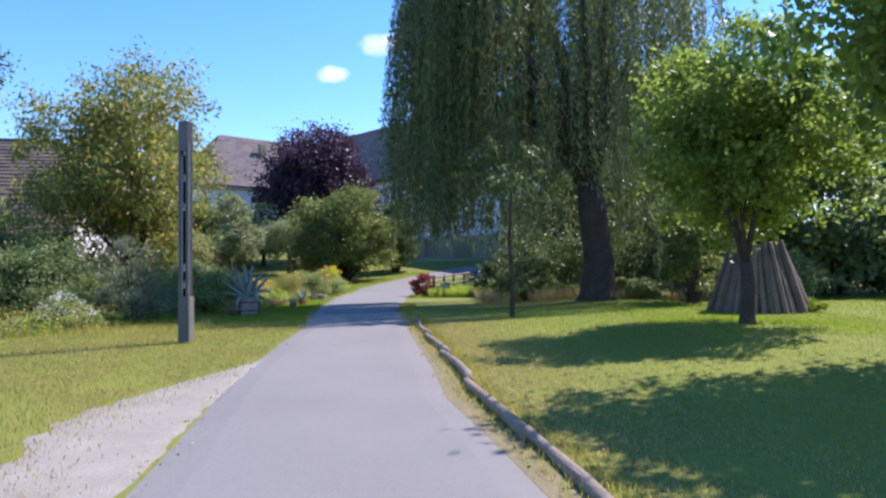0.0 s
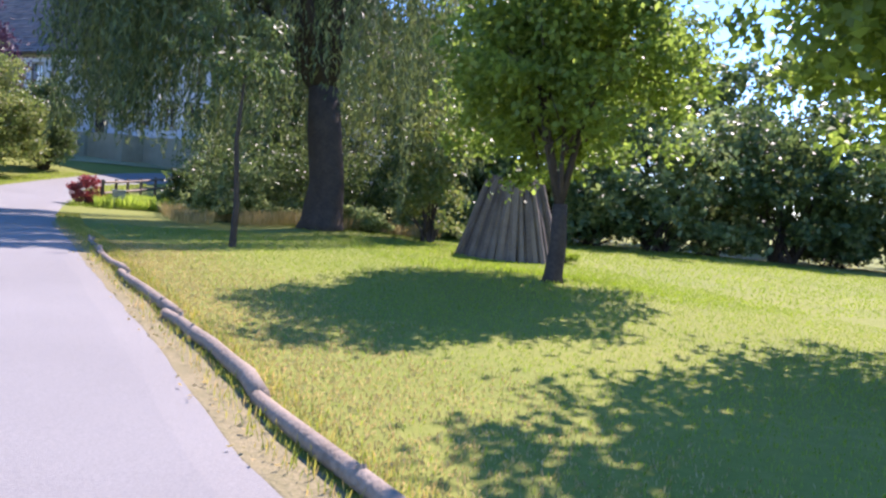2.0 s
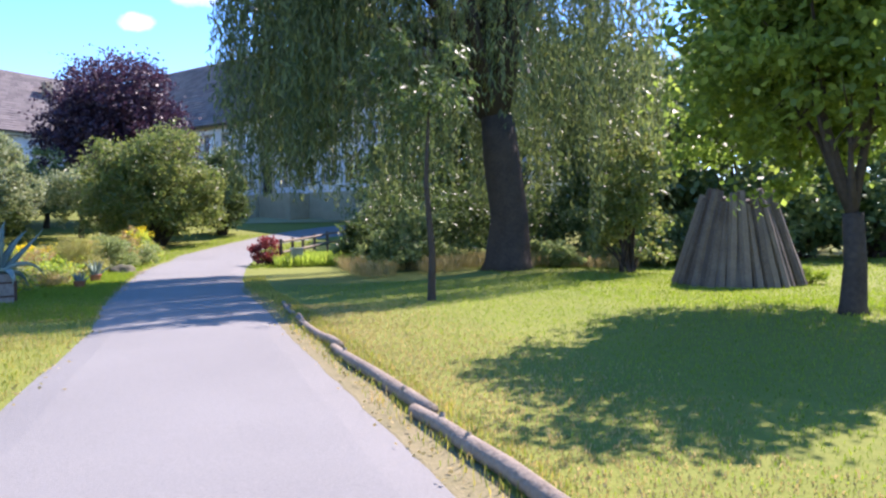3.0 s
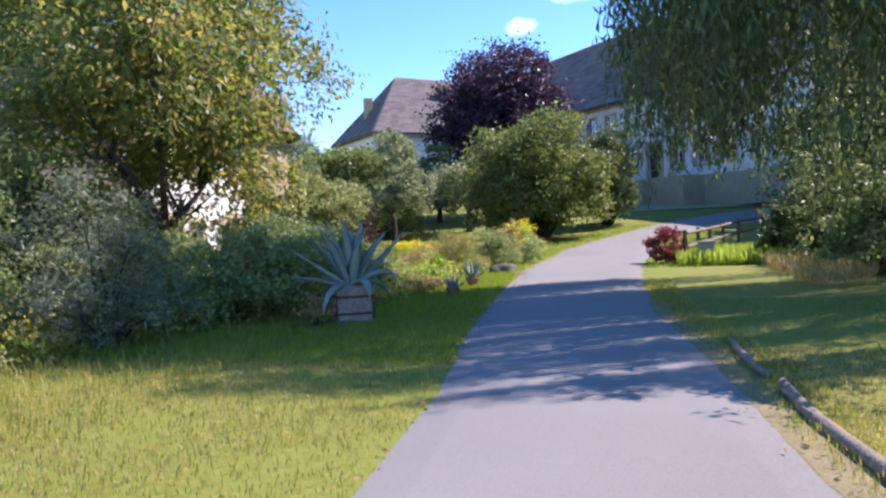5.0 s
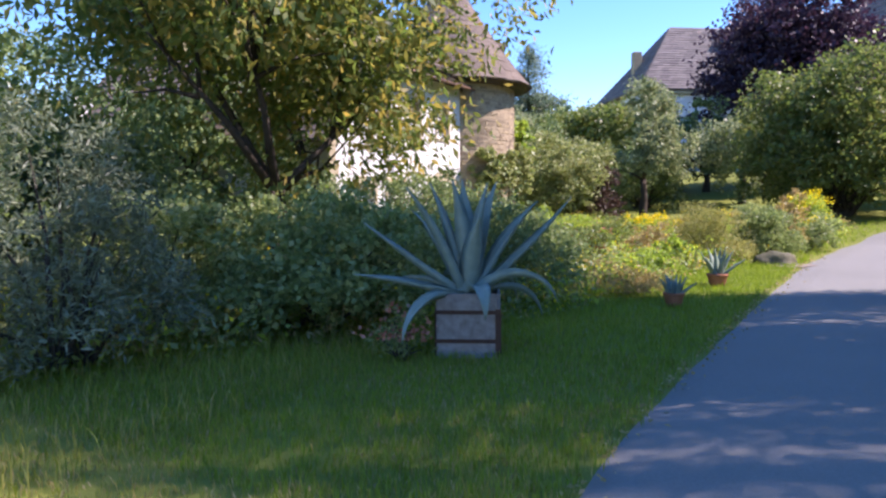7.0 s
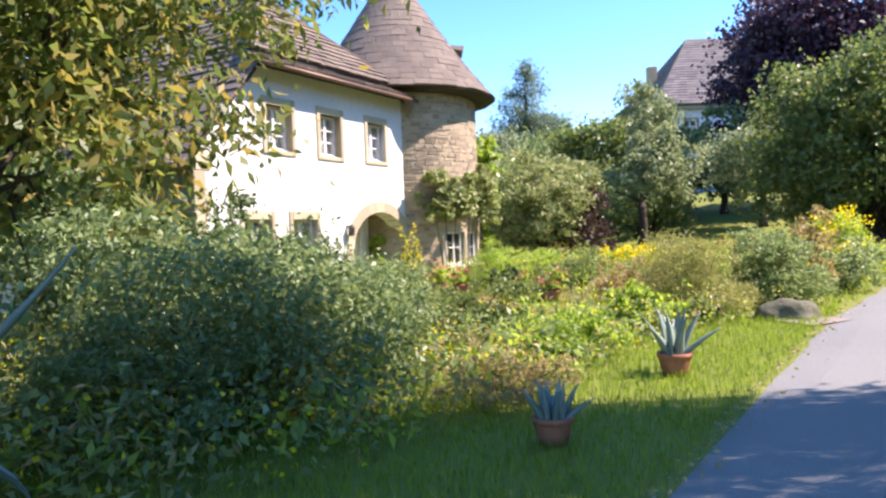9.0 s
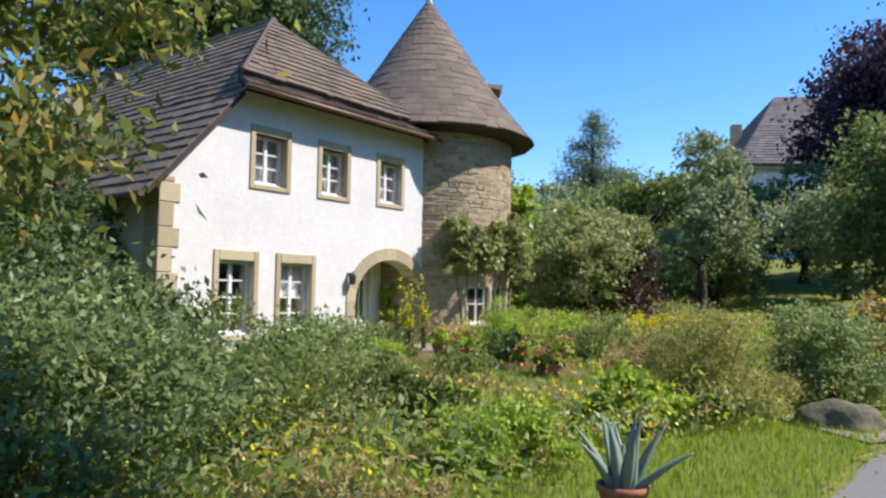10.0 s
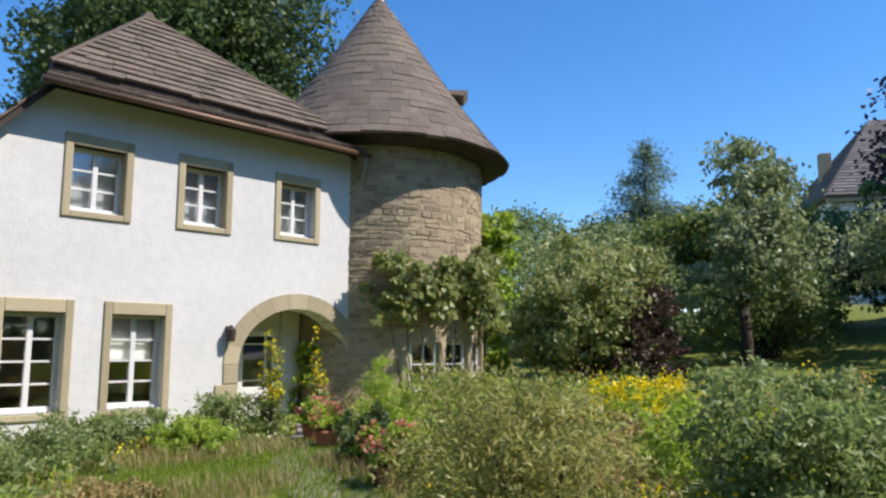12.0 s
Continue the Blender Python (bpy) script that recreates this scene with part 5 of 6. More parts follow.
# ---------- things along the lane ----------
def log_edge(y0, y1, r, seed, off):
    """One weathered log lying along the lane's edge."""
    rng = random.Random(seed)
    n = 7
    pts, rad = [], []
    for k in range(n):
        t = k / (n - 1)
        y = y0 + (y1 - y0) * t
        x = road_right(y) + off + 0.05 * math.sin(t * 3.1 + seed) + rng.uniform(-0.02, 0.02)
        pts.append((x, y, height(x, y) + r * 0.75 + rng.uniform(-0.01, 0.02)))
        rad.append(r * (1 - 0.25 * t) * rng.uniform(0.9, 1.1))
    ox, oy, oz = pts[0]
    ob = empty("log", ox, oy, oz)
    bm = bmesh.new()
    tube(bm, [(a - ox, b - oy, c - oz) for a, b, c in pts], rad, 10, 0.1, seed)
    part("stem", bm, M["log"], ob, smooth=True)
    for k in range(2):
        q = pts[rng.randint(1, n - 2)]
        bm = bmesh.new()
        tube(bm, [(q[0] - ox, q[1] - oy, q[2] - oz), (q[0] - ox + rng.uniform(-0.1, 0.1), q[1] - oy + 0.03, q[2] - oz + r * 1.12)], [r * 0.45, r * 0.3], 6)
        part("knot", bm, M["log"], ob)
    tagged(ob, "barkless weathered log lying along the lane's edge", "log", "logs along the lane")


for i, (a, b, r, off) in enumerate([(1.2, 4.3, 0.065, 0.22), (4.3, 7.3, 0.066, 0.22), (7.2, 10.2, 0.068, 0.25), (10.2, 13.2, 0.068, 0.27), (13.1, 16.2, 0.07, 0.29), (16.2, 19.2, 0.06, 0.29), (19.6, 21.4, 0.045, 0.3)]):
    log_edge(a, b, r, 400 + i, off)

# slim column with a slot and fittings
px, py = -5.3, 15.7
column = empty("light_column", px, py, height(px, py) - 0.03, -8)
tagged(column, "tall slim grey metal column with an open slot", "column")
part("base", slab(-0.13, 0.07, -0.12, 0.12, 0, 0.98, 0.008), M["post_metal"], column)
part("upright", slab(-0.13, -0.075, -0.12, 0.12, 0.98, 4.0, 0.006), M["post_metal"], column)
part("upright", slab(0.035, 0.07, -0.12, 0.12, 0.98, 4.0, 0.006), M["post_metal"], column)
part("back_plate", slab(-0.075, 0.035, 0.08, 0.12, 0.98, 4.0), M["post_metal"], column)
part("head", slab(-0.13, 0.07, -0.12, 0.12, 4.0, 4.62, 0.008), M["post_metal"], column)
part("side_strip", slab(0.075, 0.115, -0.1, 0.1, 0.02, 0.98, 0.004), M["zinc"], column, "bright metal strip")
for xx in (-0.068, -0.04, 0.085, 0.11):
    bm = bmesh.new()
    tube(bm, [(xx, -0.1, 0.98), (xx, -0.1, 4.15 if xx > 0 else 3.9)], [0.008, 0.008], 6)
    part("rod", bm, M["zinc"], column)
for zz in (1.15, 1.5, 2.75, 3.35, 3.9, 4.15):
    bm = bmesh.new()
    tube(bm, [(0.0, -0.09, zz), (0.0, -0.09, zz + 0.16)], [0.025, 0.015], 6)
    part("fitting", bm, M["zinc"], column)
bm = bmesh.new()
tube(bm, [(-0.06, 0, 4.62), (0.0, 0, 4.72), (0.06, 0, 4.66)], [0.015, 0.01, 0.012], 5)
part("top_fitting", bm, M["dark_wood"], column)


def agave_leaf(length, width, rise, bend, seed, fold=0.25):
    """A thick, channelled, pointed leaf that rises and bends outward along +x."""
    rng = random.Random(seed)
    bm = bmesh.new()
    n = 12
    rows = []
    x, z, ang = 0.05, 0.0, rise
    for k in range(n + 1):
        t = k / n
        w = width * (0.55 + 0.9 * t - 1.45 * t * t) if t < 0.62 else width * max(0.02, (1 - t) / 0.38 * 0.55)
        th = 0.035 * (1 - t) + 0.006
        tw = 0.12 * math.sin(seed + t * 2)
        ring = []
        for side, dz in ((-1, fold * w), (-0.5, fold * w * 0.25), (0, 0), (0.5, fold * w * 0.25), (1, fold * w)):
            nx, nz = -math.sin(ang), math.cos(ang)
            ring.append((x + nx * (dz + tw * w * side), side * w * 0.5, z + nz * (dz + tw * w * side)))
        under = [(ring[2][0] + math.sin(ang) * th, 0.22 * w, ring[2][2] - math.cos(ang) * th), (ring[2][0] + math.sin(ang) * th, -0.22 * w, ring[2][2] - math.cos(ang) * th)]
        rows.append([bm.verts.new(p) for p in ring + under])
        step = length / n
        x += math.cos(ang) * step
        z += math.sin(ang) * step
        ang -= bend / n * (0.4 + 1.4 * t)
    for a, b in zip(rows, rows[1:]):
        for i in range(7):
            j = (i + 1) % 7
            bm.faces.new((a[i], a[j], b[j], b[i]))
    bm.faces.new(rows[-1])
    bmesh.ops.recalc_face_normals(bm, faces=list(bm.faces))
    return bm


def agave(parent_name, x, y, z, size, leaves, label, seed):
    """leaves: bearing in degrees, length, width, rise in degrees, bend in degrees."""
    ob = empty(parent_name, x, y, z)
    tagged(ob, label, "agave")
    for i, (b, ln, w, rise, bend) in enumerate(leaves):
        lf = part("leaf", agave_leaf(ln * size, w * size * (1.32 if size > 0.8 else 0.95), radians(rise), radians(bend), seed + i), M["agave"], ob, smooth=True)
        lf.matrix_local = pose(0, 0, 0, 0, 0, b)
    bm = bmesh.new()
    tube(bm, [(0, 0, -0.08), (0, 0, 0.12 * size), (0, 0, 0.6 * size)], [0.14 * size, 0.12 * size, 0.01], 8)
    part("heart", bm, M["agave"], ob)
    return ob


# crate planter
CX, CY = -6.05, 23.38
cz = height(CX, CY) - 0.06
crate = empty("planter_crate", CX, CY, cz, 32)
tagged(crate, "square grey-painted wooden planter crate with rusty iron straps", "planter")
S, CH = 0.29, 0.64
for k in range(4):
    for z0, z1 in ((0.04, 0.2), (0.215, 0.46), (0.475, CH)):
        pl = part("plank", slab(S - 0.025, S, -S + 0.006, S - 0.026, z0, z1, 0.005), M["crate_paint"], crate)
        pl.matrix_local = pose(0, 0, 0, 0, 0, 90 * k)
    for zz in (0.195, 0.455):
        st = part("iron_strap", slab(S, S + 0.008, -S - 0.008, S, zz, zz + 0.035), M["rust_iron"], crate)
        st.matrix_local = pose(0, 0, 0, 0, 0, 90 * k)
    st = part("corner_iron", slab(S - 0.045, S + 0.009, -S - 0.009, -S + 0.0, 0.04, 0.5), M["rust_iron"], crate)
    st.matrix_local = pose(0, 0, 0, 0, 0, 90 * k)
    ft = part("foot", slab(S - 0.1, S - 0.02, S - 0.1, S - 0.02, -0.02, 0.06), M["old_wood"], crate)
    ft.matrix_local = pose(0, 0, 0, 0, 0, 90 * k)
part("soil", slab(-S + 0.025, S - 0.025, -S + 0.025, S - 0.025, 0.05, CH - 0.05), M["soil"], crate)
big = [(20, 1.05, 0.25, 86, 8), (140, 1.1, 0.25, 84, 8), (260, 1.08, 0.25, 85, 10), (75, 1.1, 0.24, 79, 14), (200, 1.1, 0.24, 77, 12), (320, 0.8, 0.24, 76, 16), (110, 1.05, 0.22, 68, 18), (235, 1.15, 0.22, 66, 14), (55, 1.1, 0.21, 60, 20), (170, 1.1, 0.21, 56, 26),
       (50, 1.35, 0.13, 38, -14), (215, 1.15, 0.17, 34, -6), (240, 1.1, 0.16, 14, 4), (15, 0.95, 0.2, 40, 120), (318, 0.72, 0.2, 34, 150), (90, 1.0, 0.17, 30, 110), (140, 1.0, 0.17, 26, 80), (185, 1.05, 0.17, 22, 70), (262, 1.0, 0.14, 12, 100), (65, 0.95, 0.13, 16, 95)]
agave("agave_plant", CX, CY, cz + CH - 0.04, 1.0, big, "large blue-grey agave with drooping outer leaves in the crate", 500)


def pot(x, y, r, h, lbl):
    ob = empty("flower_pot", x, y, height(x, y))
    tagged(ob, lbl, "pot")
    bm = bmesh.new()
    prof = [(r * 0.68, 0.0), (r * 0.78, h * 0.3), (r * 0.92, h * 0.75), (r * 0.93, h * 0.78), (r, h * 0.8), (r * 1.02, h), (r * 0.9, h), (r * 0.86, h * 0.85)]
    rings = [[bm.verts.new((a * math.cos(t), a * math.sin(t), z)) for t in (k * math.tau / 20 for k in range(20))] for a, z in prof]
    for p, q in zip(rings, rings[1:]):
        for k in range(20):
            bm.faces.new((p[k], p[(k + 1) % 20], q[(k + 1) % 20], q[k]))
    bm.faces.new(list(reversed(rings[0])))
    part("bowl", bm, M["terracotta"], ob, smooth=True)
    bm = bmesh.new()
    bmesh.ops.create_circle(bm, cap_ends=True, segments=20, radius=r * 0.88)
    bmesh.ops.translate(bm, vec=(0, 0, h * 0.86), verts=list(bm.verts))
    part("soil", bm, M["soil"], ob)
    return ob


small = [(0, 1, 0.26, 84, 8), (90, 1, 0.26, 80, 10), (180, 1, 0.26, 80, 10), (270, 1, 0.26, 78, 10), (45, 1, 0.25, 66, 12), (135, 1, 0.25, 64, 14), (225, 1, 0.25, 62, 14), (315, 1, 0.25, 64, 12), (20, 1, 0.2, 40, 10), (110, 0.95, 0.22, 52, 14), (250, 0.9, 0.22, 54, 14)]
pot(-5.42, 27.3, 0.14, 0.19, "terracotta pot with a small agave on the verge")
agave("agave_plant", -5.42, 27.3, height(0, 27.3) + 0.15, 0.29, small, "small blue-green agave in a terracotta pot", 540)
pot(-5.56, 29.85, 0.165, 0.22, "larger terracotta pot with an agave on the verge")
agave("agave_plant", -5.56, 29.85, height(0, 29.85) + 0.18, 0.47, small[3:] + small[:3], "upright blue-green agave in a terracotta pot", 560)

# wild flowers at the crate's foot
shrub("wildflower_clump", -6.35, 22.75, 0.3, 0.28, 0.5, 500, L["bramble"], "loose wild flowers with pink blossoms by the crate", 610, 0.05, 0.015, 5, flowers=(L["pink"], 60, 0.045))

# boulder by the side path
rock = empty("boulder", -5.5, 34.1, height(0, 34.1) - 0.07)
tagged(rock, "grey mossy boulder at the corner of the side path", "boulder")
bm = bmesh.new()
bmesh.ops.create_icosphere(bm, subdivisions=4, radius=1.0)
for v in bm.verts:
    n = noise.noise(v.co * 1.4) * 0.28 + noise.noise(v.co * 4.0) * 0.07
    v.co = Vector((v.co.x * 0.45, v.co.y * 0.34, max(-0.1, v.co.z * 0.27 + 0.06))) * (1 + n)
part("stone", bm, M["rock"], rock, smooth=True)

# wooden rail fence and grey box
fence = empty("rail_fence", -0.35, 35.6, height(0, 35.6))
tagged(fence, "weathered wooden post-and-rail fence", "fence")
fpts = [(0, 0), (0.5, 1.7), (1.0, 3.4), (1.6, 5.0), (2.3, 6.6), (3.3, 7.6)]
for i, (x, y) in enumerate(fpts):
    z = height(0, 35.6 + y) - height(0, 35.6)
    bm = slab(x - 0.055, x + 0.055, y - 0.055, y + 0.055, z - 0.1, z + 1.0, 0.015)
    part("post", bm, M["old_wood"], fence)
    if i:
        x1, y1 = fpts[i - 1]
        z1 = height(0, 35.6 + y1) - height(0, 35.6)
        for hh in (0.5, 0.9):
            bm = bmesh.new()
            tube(bm, [(x1 + 0.05, y1 - 0.07, z1 + hh), (x + 0.05, y - 0.07, z + hh)], [0.055, 0.05], 6, 0.05, i)
            part("rail", bm, M["log"], fence)
cab = empty("utility_box", 0.2, 35.2, height(0, 35.2))
tagged(cab, "small grey-green utility box in the grass", "utility box")
part("body", slab(-0.22, 0.22, -0.16, 0.16, -0.02, 0.62, 0.015), M["box_grey"], cab)
part("lid", slab(-0.25, 0.25, -0.19, 0.19, 0.62, 0.68, 0.012), M["box_grey"], cab)
part("door_panel", slab(-0.19, 0.19, -0.172, -0.16, 0.05, 0.58), M["box_grey"], cab)

# conical stack of slabs and poles
stack = empty("pole_stack", 9.35, 22.3, height(0, 22.3))
tagged(stack, "conical stack of dark wooden slabs and poles on the lawn", "wood stack")
rng = random.Random(71)
for k in range(44):
    a = k * math.tau / 44 + rng.uniform(-0.04, 0.04)
    r0, r1 = 1.34 + rng.uniform(-0.08, 0.08), 0.66 + rng.uniform(-0.06, 0.06)
    h = rng.uniform(1.75, 2.15)
    bm = bmesh.new()
    w = rng.uniform(0.09, 0.13)
    tube(bm, [(r0 * math.cos(a), r0 * math.sin(a), -0.05), ((r0 + r1) / 2 * math.cos(a) , (r0 + r1) / 2 * math.sin(a), h / 2), (r1 * math.cos(a), r1 * math.sin(a), h)], [w, w * 0.9, w * 0.75], 6, 0.15, k)
    part("pole", bm, M["old_wood"], stack)
bm = bmesh.new()
tube(bm, [(0, 0, 0), (0, 0, 1.6)], [1.15, 0.6], 20)
part("core", bm, M["dark_wood"], stack)
shrub("grass_tuft", 10.6, 21.6, 0.5, 0.4, 0.4, 1200, L["fresh_grass"], "unmown tuft of grass beside the stack", 640, 0.2, 0.02, 5)

# garden path to the cottage door, and the side path's mouth
def side_path(name, pts, width, mat, label):
    v, f = [], []
    for i, (x, y) in enumerate(pts):
        d = Vector(pts[min(i + 1, len(pts) - 1)]) - Vector(pts[max(i - 1, 0)])
        n = Vector((-d.y, d.x)).normalized() * width / 2
        for k in (-1, -0.33, 0.33, 1):
            v.append((x + n.x * k, y + n.y * k, height(0, y + n.y * k) + 0.022))
    for i in range(len(pts) - 1):
        for k in range(3):
            q = i * 4 + k
            f.append((q, q + 1, q + 5, q + 4))
    ob = new(name, mesh_of(name, v, f, mat))
    return tagged(ob, label, "path", kind="structure")


side_path("garden_path", [(-4.9, 33.7), (-6.0, 34.35), (-7.4, 34.5), (-9.0, 34.3), (-10.4, 34.65), (-11.7, 35.1), (-13.0, 35.8), (-14.2, 36.7), (-15.4, 37.3)], 0.75, M["paver"], "narrow trodden garden path to the cottage door")
dry = strip("dry_lawn", [58.4, 59.2, 60, 61.0, 62, 63.0], lambda y: -2.0 + 0.1 * (y - 59), lambda y: 9.0 - 0.4 * (y - 59), 0.05, M["dry_ground"], 6, 0.3)
tagged(dry, "pale dry grass strip before the manor", "lawn", kind="structure")

# potted flowers beside the garden path
POTS = [(-9.85, 35.05, 0.15, 0.24, 0.42, "lime", "pink", 12, "leafy green plant in a terracotta pot"), (-10.15, 35.1, 0.095, 0.17, 0.36, "bramble", "pink", 12, "small green plant in a terracotta pot"),
        (-10.75, 35.35, 0.1, 0.17, 0.4, "lime", "pink", 14, "potted plant with pale pink blossoms"), (-12.7, 35.95, 0.17, 0.24, 0.5, "lime", "pink", 16, "potted geranium with pink blossoms"),
        (-13.45, 36.15, 0.17, 0.24, 0.5, "lime", "pink", 9, "potted geranium with pink blossoms"), (-13.9, 36.6, 0.15, 0.22, 0.5, "bramble", "pink", 5, "green potted plant by the arch")]
for i, (x, y, r, h, ph, m, fl, n, lb) in enumerate(POTS):
    pot(x, y, r, h, "terracotta flower pot beside the garden path")
    root = shrub("potted_plant", x, y, r * 1.5, r * 1.5, ph, 420, L[m], lb, 660 + i * 3, 0.08, 0.055, 5, flowers=(L[fl], n, 0.05))
    root.location.z = height(x, y) + h * 0.8
shrub("tub_bush", -11.35, 35.75, 0.42, 0.4, 0.6, 1600, L["dark"], "dense dark green bush beside the path", 690, 0.07, 0.04)
shrub("fennel_clump", -12.2, 36.6, 0.45, 0.45, 1.15, 2600, L["lime"], "feathery light green fennel before the tower", 693, 0.14, 0.012)
for i, (x, y, h) in enumerate([(-14.2, 35.9, 1.75), (-13.9, 35.7, 1.35), (-14.7, 36.9, 1.5)]):
    shrub("mullein_plant", x, y, 0.15, 0.15, h, 260, L["hazel"], "tall upright garden plant with yellow flower spikes", 680 + i * 3, 0.11, 0.03, 5, flowers=(L["yellow"], 50, 0.05))


# vines on the tower
def vine(name, a0, a1, z0, z1, count, label, seed, mat, out=0.3, lumps=12):
    ob = empty(name, TX, TY, 0)
    tagged(ob, label, "vine")
    rng = np.random.RandomState(seed)
    lb = []
    for k in range(lumps):
        a, z = rng.uniform(a0, a1), rng.uniform(z0, z1)
        lb.append((np.array(((TR + out * 0.75) * math.cos(a), (TR + out * 0.75) * math.sin(a), z)), np.array((out, out, 0.36)) * rng.uniform(0.7, 1.4)))
    child("foliage", foliage(lb, count, 0.17, 0.14, mat, seed, 0.7), ob)
    bm = bmesh.new()
    for c, r in lb[::5]:
        a = math.atan2(c[1], c[0])
        b = a + rng.uniform(-0.2, 0.2)
        tube(bm, [((TR + 0.06) * math.cos(b), (TR + 0.06) * math.sin(b), 0.3), ((TR + 0.07) * math.cos((a + b) / 2), (TR + 0.07) * math.sin((a + b) / 2), (c[2] + 0.3) / 2), tuple(c)], [0.02, 0.014, 0.006], 5)
    part("stem", bm, M["bark"], ob)


vine("vine", -0.52, 0.72, 2.55, 3.75, 3600, "grape vine with yellowing leaves over the tower windows", 701, L["vine"], 0.33, 34)
vine("vine", 0.8, 1.15, 0.9, 4.9, 2800, "tall vine climbing the tower's side", 703, L["lime"], 0.42, 22)
vine("vine", -1.3, -1.0, 0.6, 1.9, 700, "vine climbing beside the arch", 705, L["lime"], 0.18, 6)

# ---------- ground cover ----------
rng = np.random.RandomState(801)


def in_garden(p, off):
    edge = np.interp(p[:, 1], [16, 20, 23, 26, 29, 32, 34, 36, 42], [6.6, 4.6, 3.2, 1.8, 1.6, 1.5, 0.9, 0.6, 0.5])
    path = np.abs(p[:, 1] - np.interp(-p[:, 0], [4.9, 6, 7.4, 9, 10.4, 11.7, 13, 14.2, 15.4], [33.7, 34.35, 34.5, 34.3, 34.65, 35.1, 35.8, 36.7, 37.3])) < 0.5
    lawn = (p[:, 0] < -9.2) & (p[:, 0] > -13.2) & (p[:, 1] > 32.9) & (p[:, 1] < 35.9)
    house = (p[:, 0] < -15.4) & (p[:, 1] > 30.5)
    return (off > edge) & ~path & ~lawn & ~house


def herb_layer(name, n, hmin, hmax, mat, seed, length, width, label, clump=1.6):
    r = np.random.RandomState(seed)
    p = scatter(n, -16, -5, 17, 43, r, in_garden)
    lump = np.array([noise.noise(Vector((a * clump, b * clump, seed))) for a, b, _ in p])
    p = p[lump > -0.08]
    lump = lump[lump > -0.08]
    low = np.where((p[:, 0] < -6.8) & (p[:, 1] > 31.6) & (p[:, 1] < 36.6), 0.4, 1.0)
    p[:, 2] += low * r.uniform(0.02, 1, len(p)) * (hmin + (hmax - hmin) * np.clip(lump + 0.2, 0, 1))
    al = unit(len(p), r) * 0.8 + np.array((0, 0, 0.5))
    al /= np.linalg.norm(al, axis=1)[:, None]
    ob = new(name, quads_of(name, leaf_quads(p, al, r, length, width), mat))
    tagged(ob, label, "plants", kind="stuff")


herb_layer("herb_layer", 60000, 0.25, 0.75, L["bramble"], 811, 0.1, 0.045, "mixed low green herbs filling the garden beds", 0.9)
herb_layer("herb_layer", 45000, 0.3, 0.8, L["brownish"], 821, 0.1, 0.03, "browning stems and seed heads in the garden beds", 1.1)
herb_layer("herb_layer", 40000, 0.25, 0.8, L["lime"], 831, 0.11, 0.045, "fresh green herbs in the garden beds", 1.3)
herb_layer("herb_layer", 12000, 0.5, 0.95, L["yellow"], 841, 0.05, 0.04, "scattered small yellow flowers in the beds", 0.55)


def near_left(p, off):
    return (p[:, 0] < -1.5)


def gravel_free(p, off):
    strip_w = np.clip(1.65 - 0.4 * np.clip(p[:, 1] - 8.6, 0, 40), 0, 2) - 0.7 * rng.uniform(0, 1, len(p)) ** 2
    bare = (p[:, 1] < 14.5) & (off < strip_w) & (rng.uniform(0, 1, len(p)) < np.clip(1.0 - 0.45 * np.clip(off - 0.35, 0, 9), 0, 0.98))
    return (p[:, 0] < -1.5) & ~bare


def lawn_right(p, off):
    return (p[:, 0] > -1.2) & (off > 0.5 + 3.0 * rng.uniform(0, 1, len(p)) ** 1.3)


def patchy(freq, level, seed):
    return lambda p: np.array([noise.noise(Vector((a * freq, b * freq, seed))) > level for a, b, _ in p], dtype=bool)


def grass_field(name, n, x0, x1, y0, y1, keep, hgt, wid, mat, seed, label, lean=0.4, patch=None):
    pts = scatter(n, x0, x1, y0, y1, rng, keep)
    if patch:
        pts = pts[patch(pts)]
    return tagged(new(name, blades(name, pts, hgt, wid, mat, seed, lean)), label, "grass", kind="stuff")


grass_field("verge_grass", 75000, -10, -2, 3, 24, gravel_free, 0.07, 0.006, L["grass"], 851, "sunburnt meadow grass on the verge")
grass_field("verge_grass", 70000, -10, -2, 3, 24, gravel_free, 0.06, 0.006, L["straw"], 852, "dry straw patches on the verge", 0.6, patchy(0.7, -0.12, 4))
grass_field("verge_grass", 95000, -9, -3, 20, 35, near_left, 0.09, 0.006, L["fresh_grass"], 853, "fresh green grass on the verge")
grass_field("tall_grass", 9000, -11, -4, 17, 24, lambda p, off: off > 2.4, 0.2, 0.006, L["grass"], 855, "taller seeding grass below the bushes", 0.6)
grass_field("lawn_grass", 115000, -1, 11, 3, 26, lawn_right, 0.045, 0.007, L["fresh_grass"], 857, "short mown lawn grass")
grass_field("lawn_grass", 40000, 5, 26, 14, 34, lawn_right, 0.06, 0.016, L["fresh_grass"], 858, "short mown lawn grass farther off")
grass_field("dry_lawn_grass", 120000, -1.4, 3.6, 2, 21, lambda p, off: (p[:, 0] > -1.4) & (off > 0.3) & (off < 0.6 + 2.4 * rng.uniform(0, 1, len(p)) ** 1.3), 0.045, 0.007, L["straw"], 860, "dry straw-coloured lawn beside the logs", 0.6, patchy(0.55, -0.3, 9))
grass_field("edge_grass", 62000, -1.8, 2, 1, 30, lambda p, off: (p[:, 0] > -1.9) & (off > 0) & (off < 0.6), 0.09, 0.006, L["grass"], 859, "rough dry grass along the logs")
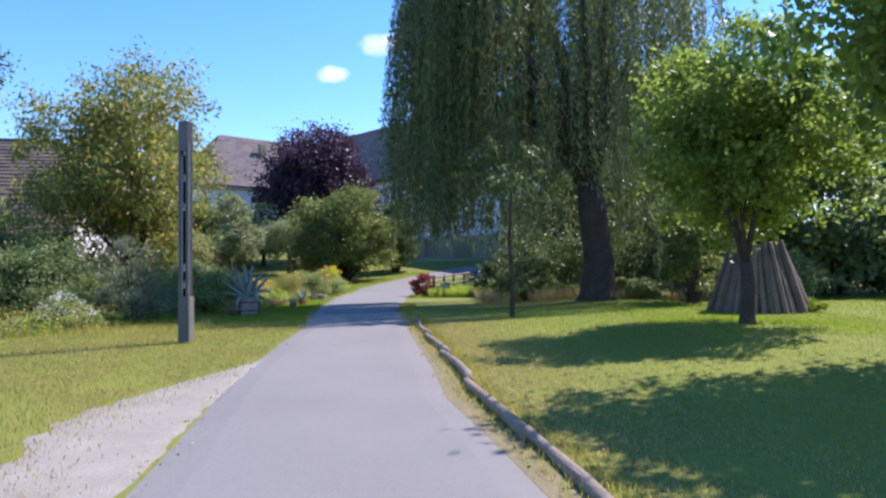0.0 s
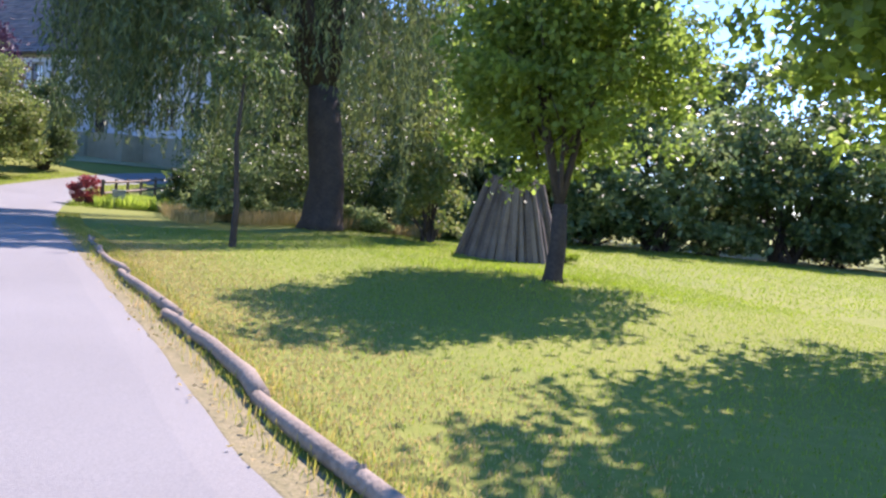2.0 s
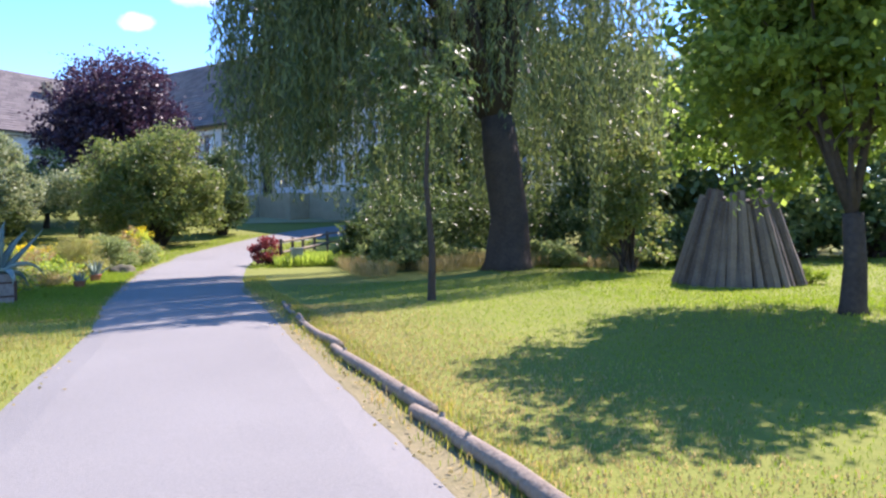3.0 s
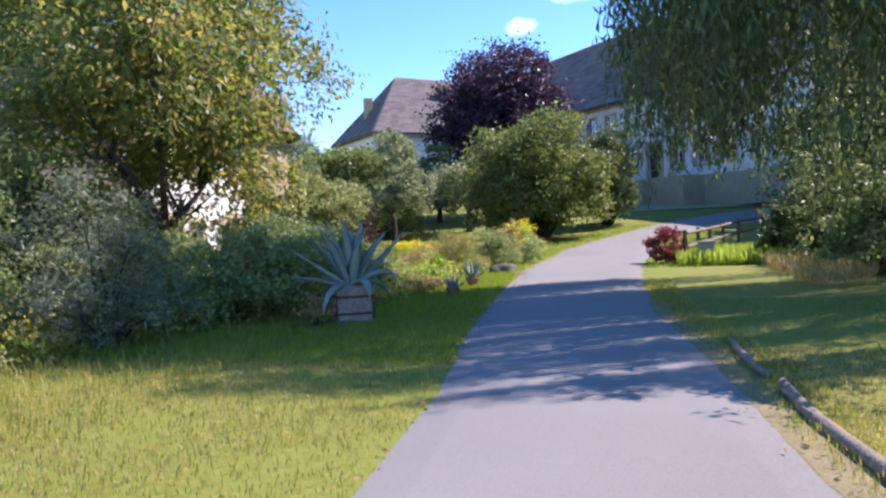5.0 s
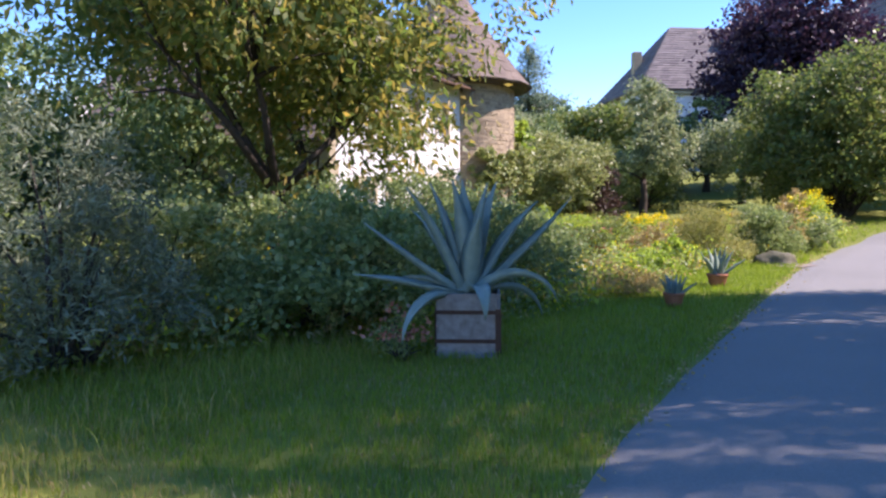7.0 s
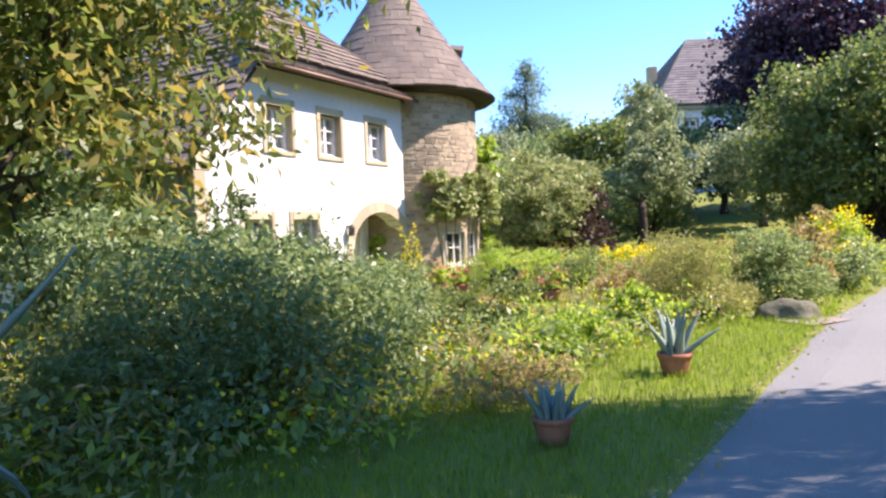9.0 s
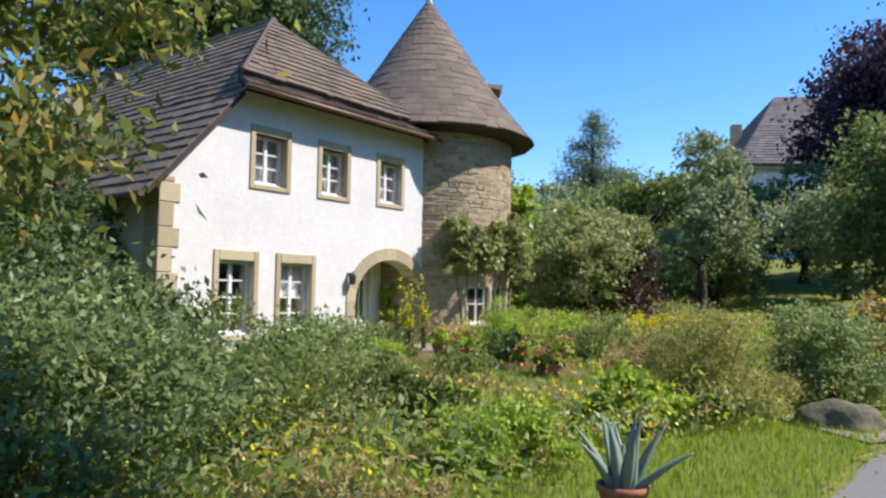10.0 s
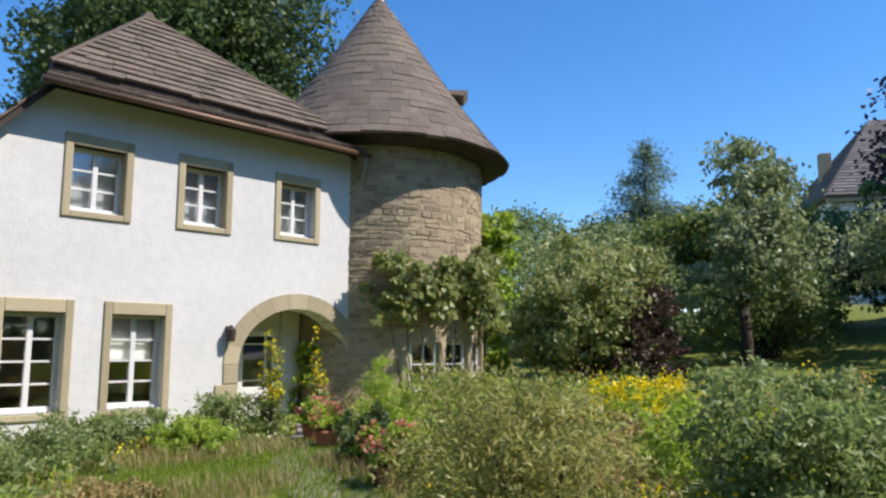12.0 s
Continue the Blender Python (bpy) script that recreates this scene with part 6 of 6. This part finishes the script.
grass_field("dry_reeds", 14000, 1.5, 10, 27.8, 34, lambda p, off: off > 1.3, 0.5, 0.012, L["straw"], 861, "dry straw-coloured grasses under the willow", 0.7, patchy(0.6, -0.05, 2))
grass_field("garden_lawn", 30000, -13.6, -8.8, 32.6, 36.2, lambda p, off: off > 2, 0.09, 0.007, L["fresh_grass"], 867, "uncut green grass before the cottage", 0.6, patchy(0.9, -0.35, 6))
grass_field("garden_lawn", 9000, -13.6, -8.2, 32.4, 35.6, lambda p, off: off > 2, 0.22, 0.006, L["straw"], 868, "dry grass stems before the cottage", 0.6, patchy(0.8, 0.0, 8))
grass_field("far_verge_grass", 26000, -8, 2, 34, 52, lambda p, off: off < 1.6, 0.12, 0.012, L["fresh_grass"], 863, "green grass along the upper lane")
grass_field("fence_weeds", 9000, -0.6, 3.5, 34.6, 38, lambda p, off: off > 0.7, 0.45, 0.02, L["lime"], 865, "tall light green weeds around the fence", 0.6)

# fallen leaves along the lane's edges
def fallen(n, y0, y1, side, seed):
    r = np.random.RandomState(seed)
    y = r.uniform(y0, y1, n)
    if side < 0:
        x = np.interp(y, [q[0] for q in ROAD_L], [q[1] for q in ROAD_L]) + np.abs(r.normal(size=n)) * 0.12 - 0.08
    else:
        x = np.interp(y, [q[0] for q in ROAD_R], [q[1] for q in ROAD_R]) - np.abs(r.normal(size=n)) * 0.1 + 0.06
    pts = np.stack([x, y, np.interp(y, HY, HZ) + 0.042], axis=1)
    al = unit(n, r) * np.array((1, 1, 0.15))
    al /= np.linalg.norm(al, axis=1)[:, None]
    ob = new("fallen_leaves", quads_of("fallen_leaves", leaf_quads(pts, al, r, 0.045, 0.028), L["straw"]))
    tagged(ob, "dry fallen leaves along the edge of the lane", "leaves", kind="stuff")


fallen(420, 20, 36, -1, 871)
fallen(120, 2, 20, -1, 873)
fallen(200, 3, 24, 1, 875)

# ---------- tower stones ----------
rng = random.Random(17)
vv, ff = [], []
for i, s in enumerate(near):
    if i < 280:
        v, f = stone_mesh(*s)
        child("stone", mesh_of("stone", v, f, M["rubble"]), tower)
    else:
        v, f = stone_mesh(*s, i0=len(vv))
        vv += v
        ff += f
child("stonework", mesh_of("stonework", vv, ff, M["rubble"]), tower)["kind"] = "stuff"
